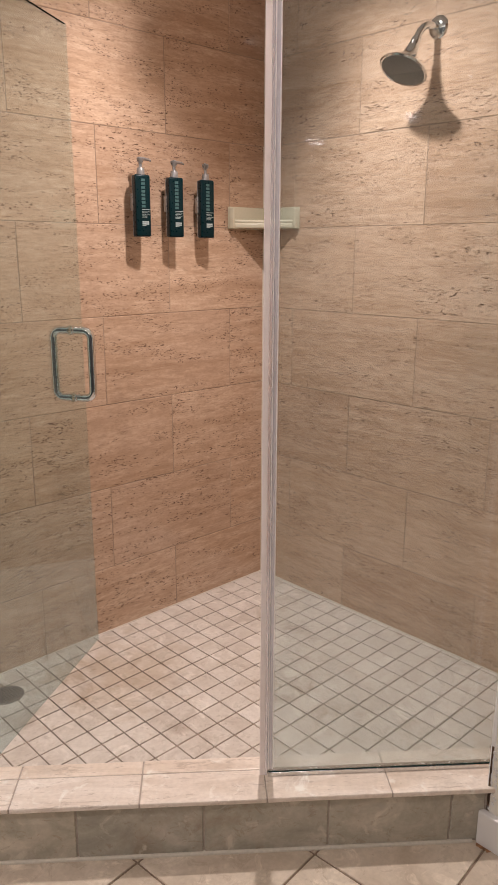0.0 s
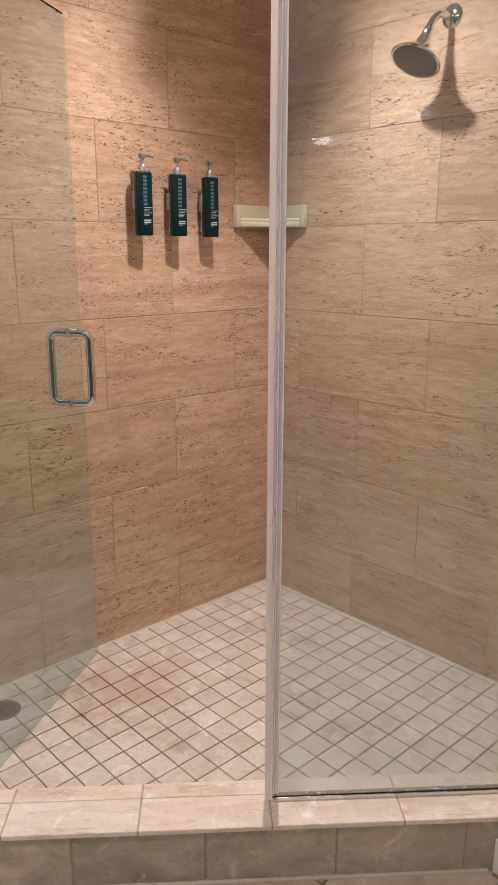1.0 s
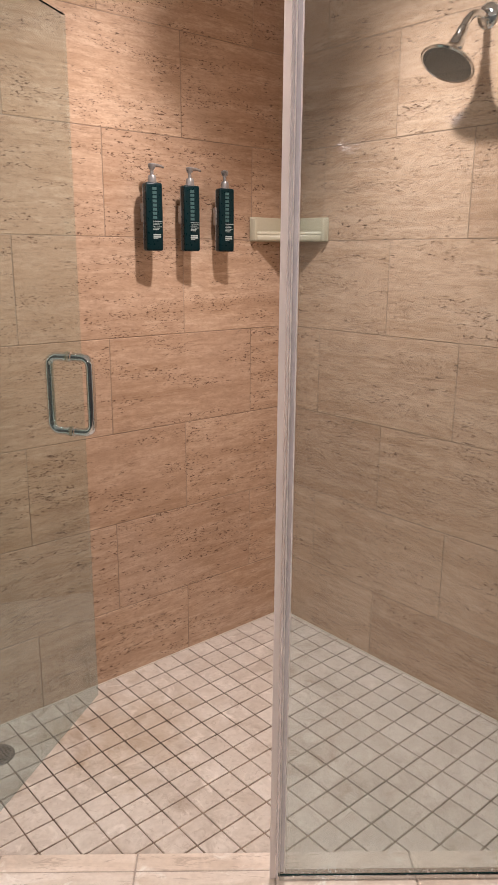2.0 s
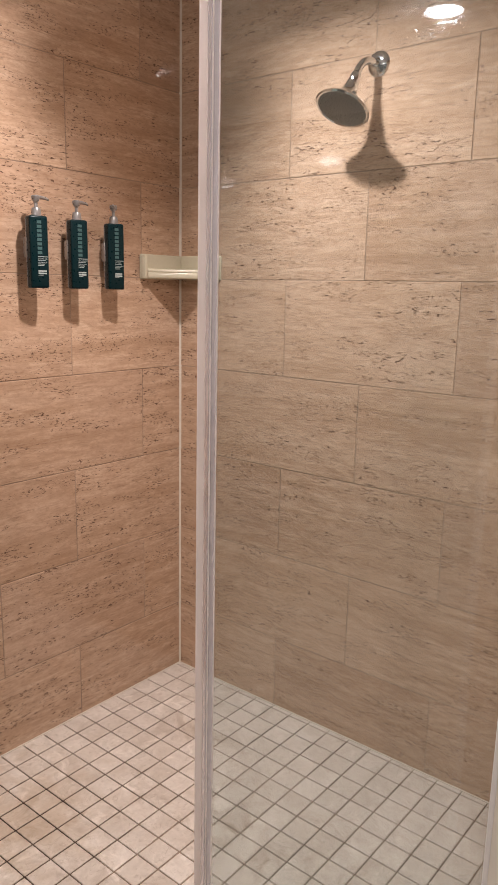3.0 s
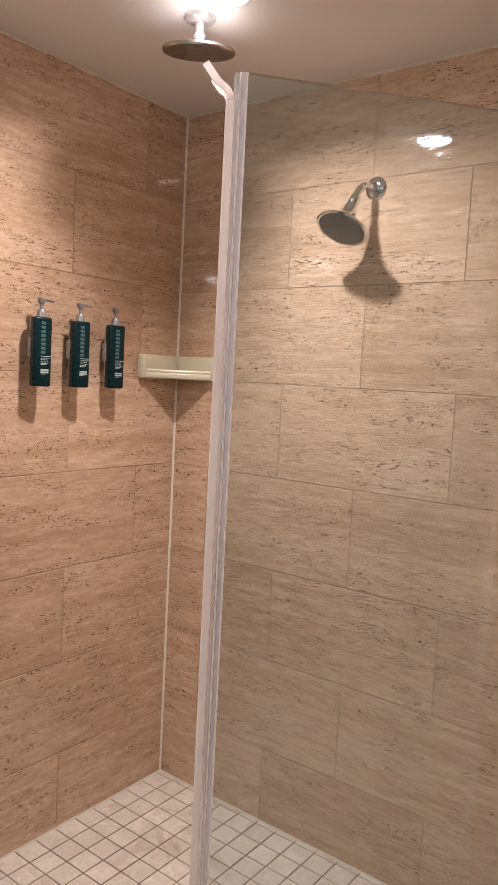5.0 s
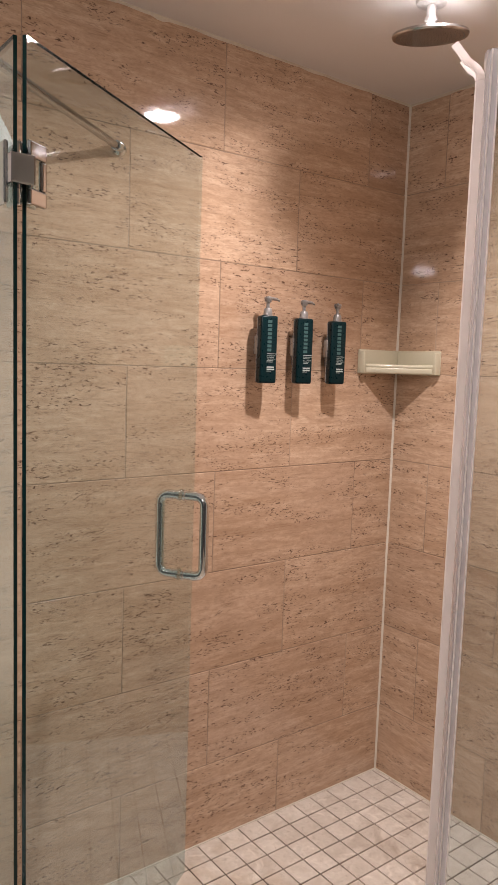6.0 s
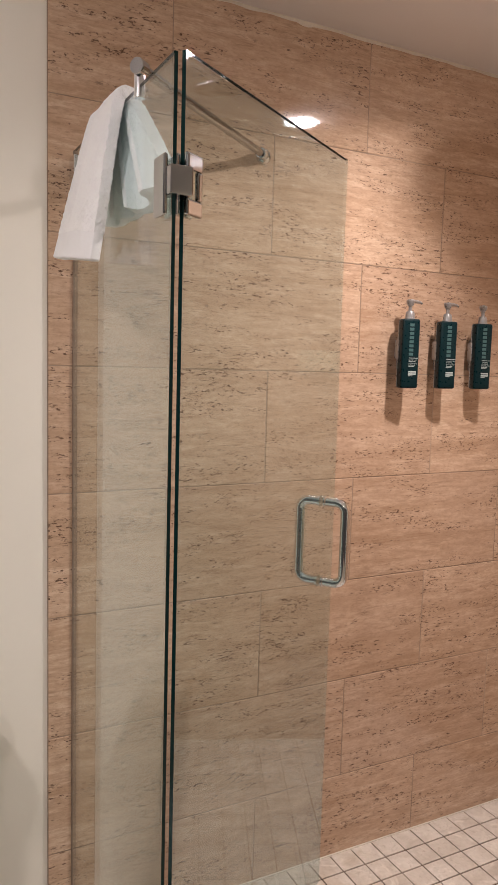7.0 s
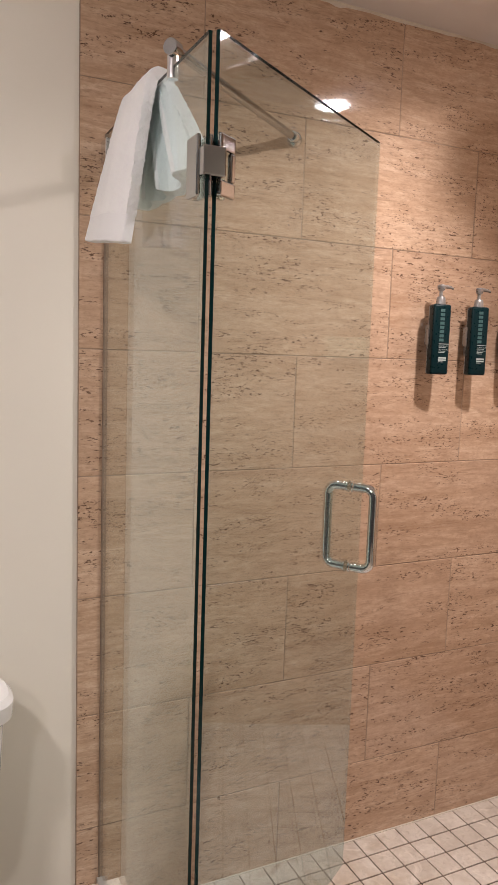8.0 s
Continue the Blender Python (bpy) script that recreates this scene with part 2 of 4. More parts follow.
M_CHROME = plain("chrome", (0.76, 0.79, 0.81), 0.06, 1.0)
M_ROD = plain("dull_nickel", (0.40, 0.395, 0.39), 0.12, 1.0, grain=0.1)
M_HINGE = plain("grey_nickel", (0.50, 0.505, 0.51), 0.10, 1.0)
M_SATIN = plain("dull_whitish_chrome", (0.72, 0.71, 0.71), 0.42, 0.6, grain=0.3, gscale=60)
M_WORN = plain("worn_chrome", (0.55, 0.54, 0.53), 0.18, 1.0, grain=0.25, gscale=60)
M_NOZZLE = plain("grey_nozzle_face", (0.19, 0.19, 0.18), 0.4, 0.3, grain=0.35, gscale=320)
M_STRIP = plain("pale_metal_strip", (0.80, 0.80, 0.80), 0.35, 0.2)
M_CHAN = plain("satin_aluminium", (0.62, 0.61, 0.58), 0.5, 0.7, grain=0.08)
M_ALU = plain("brushed_aluminium", (0.72, 0.72, 0.71), 0.25, 1.0, grain=0.1)
# door: grey-green band paints the dim reflection low in the glass
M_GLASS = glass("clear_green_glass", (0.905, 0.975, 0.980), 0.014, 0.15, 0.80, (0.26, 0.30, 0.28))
M_EDGE = plain("polished_glass_edge", (0.004, 0.020, 0.020), 0.08, spec=0.35)
# lit copy of the glass edge: the top rim's reflected light as colour
M_RIMLIT = plain("lit_glass_rim", (0.26, 0.185, 0.13), 0.15, spec=0.4)
M_RIM = plain("dark_glass_rim", (0.004, 0.008, 0.007), 0.7, spec=0.0)
# real film and scum; the film is thickened to paint the room's grey reflection
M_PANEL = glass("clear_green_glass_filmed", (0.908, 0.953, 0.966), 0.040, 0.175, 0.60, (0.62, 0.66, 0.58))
M_NARROW = glass("clear_green_glass_side", (0.915, 0.980, 0.974), 0.012)
M_SEAL = vinyl("milky_vinyl", (0.99, 0.955, 0.94), 0.25, 0.58)
M_SEAL2 = glass("clear_vinyl", (0.95, 0.935, 0.94), 0.40, film_col=(0.93, 0.90, 0.91))
M_BISQUE = plain("bisque_ceramic", (0.57, 0.53, 0.395), 0.14, grain=0.03)
M_BOTTLE = plain("dark_teal_plastic", (0.002, 0.015, 0.018), 0.30, spec=0.18)
M_PUMP = plain("silver_grey_plastic", (0.30, 0.29, 0.28), 0.30, 0.5, grain=0.08)
M_BRACKET = plain("grey_bracket", (0.35, 0.33, 0.31), 0.3, 0.5)
M_INK = plain("pale_ink", (0.36, 0.41, 0.39), 0.5)
M_INK2 = plain("teal_ink", (0.045, 0.105, 0.105), 0.5)
M_WHITE = plain("white_vitreous_china", (0.80, 0.80, 0.79), 0.1, grain=0.02)
M_RUBBER = plain("grey_rubber", (0.24, 0.235, 0.225), 0.6)
M_DARK = plain("flat_black", (0.01, 0.01, 0.01), 0.7)
M_DRAIN = plain("dull_steel", (0.25, 0.24, 0.23), 0.35, 0.8, grain=0.3, gscale=80)
M_BARE = plain("rusty_bead", (0.13, 0.075, 0.045), 0.8, grain=0.6, gscale=90)
M_RUST = plain("rust_stain", (0.40, 0.20, 0.09), 0.8, grain=0.5, gscale=70)
M_TERRY = terry()
M_HEM = plain("white_woven_cotton", (0.88, 0.88, 0.89), 0.85, grain=0.05, gscale=500)
M_LENS = glow("lit_lens", (1.0, 0.92, 0.93), LAMP_SHOWER)
M_LENS2 = glow("lit_lens_room", (1.0, 0.90, 0.89), LAMP_ROOM)


# ---- mesh helpers ----
def mesh_of(name, bm, material, smooth=False):
    bmesh.ops.recalc_face_normals(bm, faces=bm.faces)
    me = bpy.data.meshes.new(name)
    bm.to_mesh(me)
    bm.free()
    me.materials.append(material)
    if smooth:
        for p in me.polygons:
            p.use_smooth = True
        me.set_sharp_from_angle(angle=radians(38))
    return me


def part(name, bm, material, parent=None, label="", smooth=False):
    ob = new(name, mesh_of(name, bm, material, smooth))
    ob.parent = parent
    return tagged(ob, label)


def thing(name, at, label, category, group=""):
    e = new(name)
    e.empty_display_size = 0.05
    e.matrix_basis = Matrix.Translation(at)
    return tagged(e, label, category, group)


def box(lo, hi, bevel=0.0, seg=2, bm=None):
    own = bm is None
    b = bmesh.new()
    lo, hi = Vector(lo), Vector(hi)
    bmesh.ops.create_cube(b, size=1.0, matrix=Matrix.LocRotScale((lo + hi) / 2, None, hi - lo))
    if bevel:
        bmesh.ops.bevel(b, geom=list(b.edges), offset=bevel, segments=seg, affect="EDGES", profile=0.5)
    return b if own else join(bm, b)


def join(bm, other, m=None):
    me = bpy.data.meshes.new("tmp")
    if m is not None:
        bmesh.ops.transform(other, matrix=m, verts=other.verts)
    other.to_mesh(me)
    other.free()
    bm.from_mesh(me)
    bpy.data.meshes.remove(me)
    return bm


def prism(points, z0, z1, bevel=0.0, seg=2):
    b = bmesh.new()
    vs = [b.verts.new((p[0], p[1], z0)) for p in points]
    f = b.faces.new(vs)
    r = bmesh.ops.extrude_face_region(b, geom=[f])
    bmesh.ops.translate(b, vec=(0, 0, z1 - z0), verts=[v for v in r["geom"] if isinstance(v, bmesh.types.BMVert)])
    if bevel:
        bmesh.ops.bevel(b, geom=list(b.edges), offset=bevel, segments=seg, affect="EDGES", profile=0.5)
    return b


def frame_to(p, d):
    """A pose at p whose z axis runs along d."""
    return Matrix.Translation(p) @ Vector(d).to_track_quat("Z", "Y").to_matrix().to_4x4()


def lathe(profile, m=None, seg=32):
    """profile: (radius, height) pairs, spun about z."""
    b = bmesh.new()
    rings = []
    for r, z in profile:
        if r < 1e-6:
            rings.append([b.verts.new((0, 0, z))])
        else:
            rings.append([b.verts.new((r * math.cos(2 * math.pi * i / seg), r * math.sin(2 * math.pi * i / seg), z)) for i in range(seg)])
    for a, c in zip(rings, rings[1:]):
        for i in range(seg):
            j = (i + 1) % seg
            if len(a) == 1 and len(c) > 1:
                b.faces.new((a[0], c[i], c[j]))
            elif len(c) == 1 and len(a) > 1:
                b.faces.new((a[i], c[0], a[j]))
            elif len(a) > 1:
                b.faces.new((a[i], c[i], c[j], a[j]))
    if m is not None:
        bmesh.ops.transform(b, matrix=m, verts=b.verts)
    return b


def rod(p, q, r, seg=20):
    p, q = Vector(p), Vector(q)
    L = (q - p).length
    e = min(r * 0.15, 0.001)
    return lathe([(0, 0), (r - e, 0), (r, e), (r, L - e), (r - e, L), (0, L)], frame_to(p, q - p), seg)


def tube(points, r, seg=16, closed=False):
    """A round bar along points, r one radius or one for each point."""
    pts = [Vector(p) for p in points]
    n = len(pts)
    rs = [r] * n if isinstance(r, (int, float)) else list(r)
    b = bmesh.new()
    rings, up = [], None
    for i, p in enumerate(pts):
        a = pts[(i - 1) % n] if (closed or i) else p
        c = pts[(i + 1) % n] if (closed or i < n - 1) else p
        d = (c - a).normalized()
        if up is None:
            up = d.orthogonal().normalized()
        up = (up - d * up.dot(d)).normalized()
        side = d.cross(up)
        rings.append([b.verts.new(p + rs[i] * (math.cos(2 * math.pi * k / seg) * up + math.sin(2 * math.pi * k / seg) * side)) for k in range(seg)])
    pairs = list(zip(rings, rings[1:])) + ([(rings[-1], rings[0])] if closed else [])
    for a, c in pairs:
        for k in range(seg):
            b.faces.new((a[k], a[(k + 1) % seg], c[(k + 1) % seg], c[k]))
    if not closed:
        b.faces.new(rings[0])
        b.faces.new(rings[-1])
    return b


def arc(centre, a, c, deg0, deg1, r, n=8):
    """Points of an arc about centre in the plane of the unit vectors a and c."""
    centre, a, c = Vector(centre), Vector(a), Vector(c)
    return [centre + r * (math.cos(radians(deg0 + (deg1 - deg0) * i / n)) * a + math.sin(radians(deg0 + (deg1 - deg0) * i / n)) * c) for i in range(n + 1)]


def structure(name, bm, material, label, category, smooth=False):
    ob = part(name, bm, material, None, label, smooth)
    return tagged(ob, "", category, "", "structure")


Z = Vector((0, 0, 1))

# ---- walls, floor, ceiling ----
T = 0.011   # tile thickness on the walls
wall_north = structure("wall_north", box((-3.7, T - 0.003, ROOM_Z - 0.1), (0.15, 0.15, CEIL + 0.1)), M_PAINT,
                       "warm white painted wall, clad with travertine tiles in the shower", "wall")
wall_east = structure("wall_east", box((T - 0.003, -1.7, ROOM_Z - 0.1), (0.15, T - 0.003, CEIL + 0.1)), M_PAINT,
                      "shower wall clad with tan vein-cut travertine tiles", "wall")
wall_south = structure("wall_south", box((XS, -4.0, ROOM_Z - 0.1), (0.15, YS - T + 0.003, CEIL + 0.1)), M_PAINT,
                       "warm white painted partition wall beside the shower glass", "wall")
# west and back walls are never in view; added to shape the light
structure("wall_west", box((-3.85, -4.15, ROOM_Z - 0.1), (-3.7, 0.15, CEIL + 0.1)), M_UNSEENWALL, "unseen dark wall, added to cut fill and darken chrome reflections", "wall")
structure("wall_back", box((-3.7, -4.15, ROOM_Z - 0.1), (-0.4, -4.0, CEIL + 0.1)), M_UNSEENWALL, "unseen dark wall, added to cut fill and darken chrome reflections", "wall")
structure("ceiling", box((-3.85, -4.15, CEIL), (0.15, 0.15, CEIL + 0.12)), M_CEIL, "flat white painted bathroom ceiling", "ceiling")
floor_room = structure("floor", box((-3.7, -4.0, ROOM_Z - 0.12), (0.0, 0.0, ROOM_Z - 0.004)), M_ROOMGROUT,
                       "beige porcelain floor tiles laid diagonally with brown grout", "floor")
pan = structure("shower_floor", prism([(-1.6, 0.0), (-1.6, -0.62), (-0.5, -1.48), (0.0, -1.48), (0, 0)], ROOM_Z - 0.004, -0.0025), M_PANGROUT,
                "pale marble mosaic shower floor with dark stained grout", "shower floor")
structure("trim", box((XS - 0.019, -3.98, ROOM_Z - 0.002), (XS + 0.001, -1.452, ROOM_Z + 0.095), 0.004), M_TRIM, "white painted baseboard along the partition wall", "baseboard")
structure("edge_trim", box((XS - 0.002, YS - 0.009, SILL_Z - 0.01), (XS + 0.007, YS + 0.002, CEIL - 0.001), 0.002, 2), M_STRIP, "bright white edge strip where the tiles meet the painted wall", "edge trim")
structure("corner_caulk", prism([(0.001, 0.001), (-0.0065, 0.001), (0.001, -0.0065)], 0.0, CEIL - 0.001), M_CAULK, "pale caulk bead in the corner of the shower walls", "caulk")


def ceiling_bead(p, q, n, out):
    """Hand-run caulk between a wall and the ceiling, its lower edge uneven."""
    bm = bmesh.new()
    p, q, out = Vector(p), Vector(q), Vector(out)
    rows = []
    for i in range(n + 1):
        c = p.lerp(q, i / n)
        h = 0.006 + 0.004 * noise.noise((i * 0.31, c.x * 3, 1.0)) + (0.006 if noise.noise((i * 0.23, 7.0, c.y)) > 0.42 else 0)
        rows.append([bm.verts.new(c - out * 0.002), bm.verts.new(c - out * 0.002 - Vector((0, 0, h))), bm.verts.new(c + out * 0.0015 - Vector((0, 0, h * 0.8))), bm.verts.new(c + out * 0.007)])
    for a, c in zip(rows, rows[1:]):
        for k in range(4):
            bm.faces.new((a[k], a[(k + 1) % 4], c[(k + 1) % 4], c[k]))
    bm.faces.new(rows[0])
    bm.faces.new(rows[-1])
    return bm


structure("ceiling_caulk", ceiling_bead((-1.65, 0, CEIL - 0.0005), (-0.006, 0, CEIL - 0.0005), 90, (0, -1, 0)), M_CAULK, "uneven cream caulk between tiles and ceiling", "caulk", True)
structure("ceiling_caulk", ceiling_bead((0, YS + 0.002, CEIL - 0.0005), (0, -0.006, CEIL - 0.0005), 80, (-1, 0, 0)), M_CAULK, "uneven cream caulk between tiles and ceiling", "caulk", True)

random.seed(8)
b = bmesh.new()
for k in range(16):
    z = 0.045 + k * 0.0105
    w = random.uniform(0.001, 0.006)
    join(b, prism([(XS - 0.0035, YS - 0.002), (XS - 0.0035, YS - 0.004 - w), (XS + 0.002, YS - 0.004 - w * 0.7), (XS + 0.002, YS - 0.002)], z, z + random.uniform(0.008, 0.014)))
part("bare_edge", b, M_BARE, wall_south, "rusty bare edge where the plaster has broken away")
b = bmesh.new()
for k in range(26):
    z = 0.03 + random.random() * 0.20
    y = YS - 0.003 - random.random() * 0.018
    e = random.uniform(0.003, 0.007)
    join(b, prism([(XS - 0.005 + random.uniform(0, 0.002), y), (XS - 0.004, y - e), (XS + 0.001, y - e * 0.8), (XS + 0.001, y)], z, z + e))
part("plaster_flakes", b, M_TRIM, wall_south, "flaking white plaster")
b = prism([(-0.654 - 0.003 - 0.006 * abs(math.sin(1.7 * k + 0.4)), -1.458 - 0.004 * k) for k in range(10)] + [(-0.652, -1.497), (-0.652, -1.456)], ROOM_Z + 0.0002, ROOM_Z + 0.0009)
part("rust_stain", b, M_RUST, floor_room, "orange rust stain beside the baseboard")

structure("base_caulk", box((-1.54, -0.0045, -0.003), (0.001, 0.0005, 0.0035), 0.0015), M_CAULK, "pale caulk along the foot of the tiled wall", "caulk")
structure("base_caulk", box((-0.0045, YS, -0.003), (0.0005, -0.005, 0.0035), 0.0015), M_CAULK, "pale caulk along the foot of the tiled wall", "caulk")

# ---- slanted curb ----
def on_x(x, c):
    return (x, -(c + 0.639 * x) / 0.769)


def on_y(y, c):
    return (-(c + 0.769 * y) / 0.639, y)


curb = structure("curb", prism([(-1.648, 0), on_x(-1.648, 1.5265), on_x(XS, 1.5265), (XS, YS), on_y(YS, 1.398), on_x(-1.545, 1.398), (-1.545, 0)],
                               ROOM_Z - 0.006, SILL_Z - 0.014), M_CURBGROUT, "low shower curb of taupe tiles under a cream marble sill", "curb")


def sill_piece(s0, s1, c0, c1, jog):
    g = 0.0015
    b = prism([diag(s0 + g, c0), diag(s1 - g, c0), diag(s1 - g, c1), diag(s0 + g, c1)], SILL_Z - 0.014 + jog * 0.2, SILL_Z + jog, 0.003, 2)
    part("sill_stone", b, M_SILL, curb)


random.seed(4)
for k in range(-1, 4):
    s0, s1 = -0.420 + 0.311 * (k - 1), -0.420 + 0.311 * k
    s1 = min(s1, 0.53)
    sill_piece(max(s0, -0.87), s1, 1.4395, 1.545, random.uniform(-0.0008, 0.0008))
    sill_piece(max(s0, -0.87), s1, 1.388, 1.4375, random.uniform(-0.0008, 0.0008))
for k in range(-1, 5):
    s0, s1 = -0.576 + 0.3113 * (k - 1), min(-0.576 + 0.3113 * k, 0.445)
    part("face_tile", prism([diag(s0 + 0.0022, 1.513), diag(s1 - 0.0022, 1.513), diag(s1 - 0.0022, 1.530), diag(s0 + 0.0022, 1.530)], ROOM_Z + 0.006, SILL_Z - 0.017, 0.002, 1),
         M_FACE, curb)
part("caulk_bead", prism([diag(-0.95, 1.523), diag(0.42, 1.523), diag(0.42, 1.536), diag(-0.95, 1.536)], ROOM_Z - 0.003, ROOM_Z + 0.007, 0.003, 2), M_CAULK, curb, "pale caulk bead")
for y0, y1 in ((0.0, -0.3), (-0.3, -0.61)):
    part("sill_stone", prism([(-1.658, y0 - 0.0015), (-1.658, y1 + 0.0015), (-1.538, y1 + 0.0015), (-1.538, y0 - 0.0015)], SILL_Z - 0.014, SILL_Z - 0.001, 0.003, 2), M_SILL, curb)
    part("face_tile", box((-1.653, y1 + 0.002, ROOM_Z + 0.006), (-1.643, y0 - 0.002, SILL_Z - 0.017), 0.002, 1), M_FACE, curb)
part("caulk_bead", box((-1.655, -0.66, ROOM_Z - 0.003), (-1.643, -0.001, ROOM_Z + 0.007), 0.003), M_CAULK, curb, "pale caulk bead")

part("sill_grout", prism([diag(-0.868, 1.390), diag(0.528, 1.390), diag(0.528, 1.543), diag(-0.868, 1.543)], SILL_Z - 0.0138, SILL_Z - 0.0022), M_CURBGROUT, curb, "tan grout between the sill stones")

# ---- ceiling lights ----
def downlight(x, y, lens, label, dome=False):
    d = thing("ceiling_light", (x, y, CEIL), label, "ceiling light", "ceiling lights")
    w = 0.030 if dome else 0.0
    part("trim_ring", lathe([(a + w, z) for a, z in ((0.064, 0.0), (0.086, 0.0), (0.086, -0.004), (0.080, -0.010), (0.066, -0.012), (0.064, -0.010))], None, 48), M_TRIM, d, "white trim ring", True)
    # made-up dome for the unseen room lights, so upper walls get light
    if dome:
        part("lens", lathe([(0.100, -0.010)] + [(0.100 * math.cos(k * math.pi / 16), -0.012 - 0.052 * math.sin(k * math.pi / 16)) for k in range(8)] + [(0, -0.064)], None, 48), lens, d, "lit frosted dome", True)
        return d
    part("lens", lathe([(0.064, -0.004), (0.064, -0.011), (0.058, -0.0145), (0.035, -0.016), (0, -0.0165)], None, 48), lens, d, "lit frosted lens", True)
    return d


def lamp(x, y, watts, colour):
    la = bpy.data.lights.new("downlight", "AREA")
    la.shape, la.size, la.energy, la.color, la.spread = "DISK", 0.072, watts, colour, radians(151)
    ob = new("downlight", la)
    ob.matrix_basis = Matrix.Translation((x, y, CEIL - 0.018))


lamp(*SHOWER_LIGHT, SHOWER_WATTS, (1.0, 0.885, 0.865))
downlight(*SHOWER_LIGHT, M_LENS, "lit round flush ceiling light over the shower")
for spot in ROOM_LIGHTS:
    downlight(*spot, M_LENS2, "unseen domed ceiling light, added to light the bathroom", True)

# ---- glass enclosure ----
def pane(name, bm, material, parent, label, across, clear=Vector(), rim=None):
    """A pane whose narrow sides, those not square to across, show the dark polished edge."""
    ob = part(name, bm, material, parent, label)
    ob.data.materials.append(M_EDGE)
    ob.data.materials.append(rim or M_RIM)
    for f in ob.data.polygons:
        if abs(f.normal.dot(across)) < 0.5 and f.normal.dot(clear) < 0.5:
            f.material_index = 2 if f.normal.z > 0.5 else 1
    ob.visible_shadow = False
    return ob


# fixed panel on the slanted curb
GC = 1.459
SCREEN_TOP = GLASS_TOP - 0.011
pr = thing("shower_screen", diag(0.17, GC, SILL_Z), "fixed clear glass shower panel with milky seal", "glass panel")


def at_local(bm, parent):
    bmesh.ops.transform(bm, matrix=parent.matrix_basis.inverted(), verts=bm.verts)
    return bm


def slab(s0, s1, c0, c1, z0, z1, bevel=0.0):
    return prism([diag(s0, c0), diag(s1, c0), diag(s1, c1), diag(s0, c1)], z0, z1, bevel)


pane("pane", at_local(slab(-0.103, 0.530, GC - 0.005, GC + 0.005, SILL_Z + 0.006, SCREEN_TOP, 0.0008), pr), M_PANEL, pr, "clear greenish glass", N, -U, M_RIMLIT)
part("bottom_channel", at_local(slab(-0.101, 0.528, GC - 0.010, GC + 0.010, SILL_Z - 0.001, SILL_Z + 0.012, 0.001), pr), M_ALU, pr, "bright aluminium channel")
part("bottom_gasket", at_local(slab(-0.100, 0.513, GC + 0.0052, GC + 0.0085, SILL_Z + 0.0122, SILL_Z + 0.0138, 0.0003), pr), M_EDGE, pr, "dark wet gasket line")
part("wall_channel", at_local(slab(0.514, 0.532, GC - 0.010, GC + 0.010, SILL_Z + 0.002, SCREEN_TOP, 0.001), pr), M_ALU, pr, "bright aluminium wall channel")
# vinyl strike seal over the free edge: legs on both faces, fin, bulb
part("seal_leg", at_local(slab(-0.1025, -0.089, GC + 0.0055, GC + 0.0085, SILL_Z + 0.022, SCREEN_TOP - 0.002, 0.001), pr), M_SEAL2, pr, "clear vinyl leg")
part("seal_leg", at_local(slab(-0.1025, -0.089, GC - 0.0085, GC - 0.0055, SILL_Z + 0.022, SCREEN_TOP - 0.002, 0.001), pr), M_SEAL2, pr, "clear vinyl leg")
for s0 in (-0.1022, -0.0915):
    part("seal_rib", at_local(slab(s0, s0 + 0.0024, GC + 0.0088, GC + 0.0102, SILL_Z + 0.022, SCREEN_TOP - 0.003, 0.0004), pr), M_SEAL, pr, "milky vinyl rib")
part("seal_web", at_local(slab(-0.1085, -0.1035, GC - 0.0085, GC + 0.0085, SILL_Z + 0.004, SCREEN_TOP - 0.004, 0.001), pr), M_SEAL2, pr, "clear vinyl web")
part("seal_fin", at_local(slab(-0.121, -0.109, GC - 0.006, GC - 0.002, SILL_Z + 0.003, SCREEN_TOP - 0.046, 0.0012), pr), M_SEAL, pr, "milky vinyl fin")
part("seal_fin", at_local(slab(-0.122, -0.109, GC + 0.002, GC + 0.0075, SILL_Z + 0.003, SCREEN_TOP - 0.044, 0.0016), pr), M_SEAL, pr, "milky vinyl fin")
# peeled upper end of the seal, bent away from the glass
b = bmesh.new()
for off, w, ln in ((0.0, 0.015, 0.040), (0.006, 0.012, 0.066)):
    strip = bmesh.new()
    rows = []
    for i in range(9):
        k = i / 8
        a = radians(40) * min(1, k * 2.2)
        p = diag(-0.1155 - math.sin(a) * ln * k, GC + off, SCREEN_TOP - 0.047 + math.cos(a) * ln * k)
        e = diag(math.cos(a) * w / 2, 0, math.sin(a) * w / 2)
        rows.append([strip.verts.new(p - e), strip.verts.new(p + e), strip.verts.new(p + e + N * 0.003), strip.verts.new(p - e + N * 0.003)])
    for r0, r1 in zip(rows, rows[1:]):
        for i in range(4):
            strip.faces.new((r0[i], r0[(i + 1) % 4], r1[(i + 1) % 4], r1[i]))
    strip.faces.new(rows[0])
    strip.faces.new(rows[-1])
    join(b, strip)
part("peeled_seal", at_local(b, pr), M_SEAL, pr, "milky vinyl seal peeling away at its top")
clamp = part("wall_clamp", at_local(slab(0.480, 0.520, GC - 0.013, GC + 0.011, 1.765, 1.815, 0.002), pr), M_WORN, pr, "metal glass clamp")

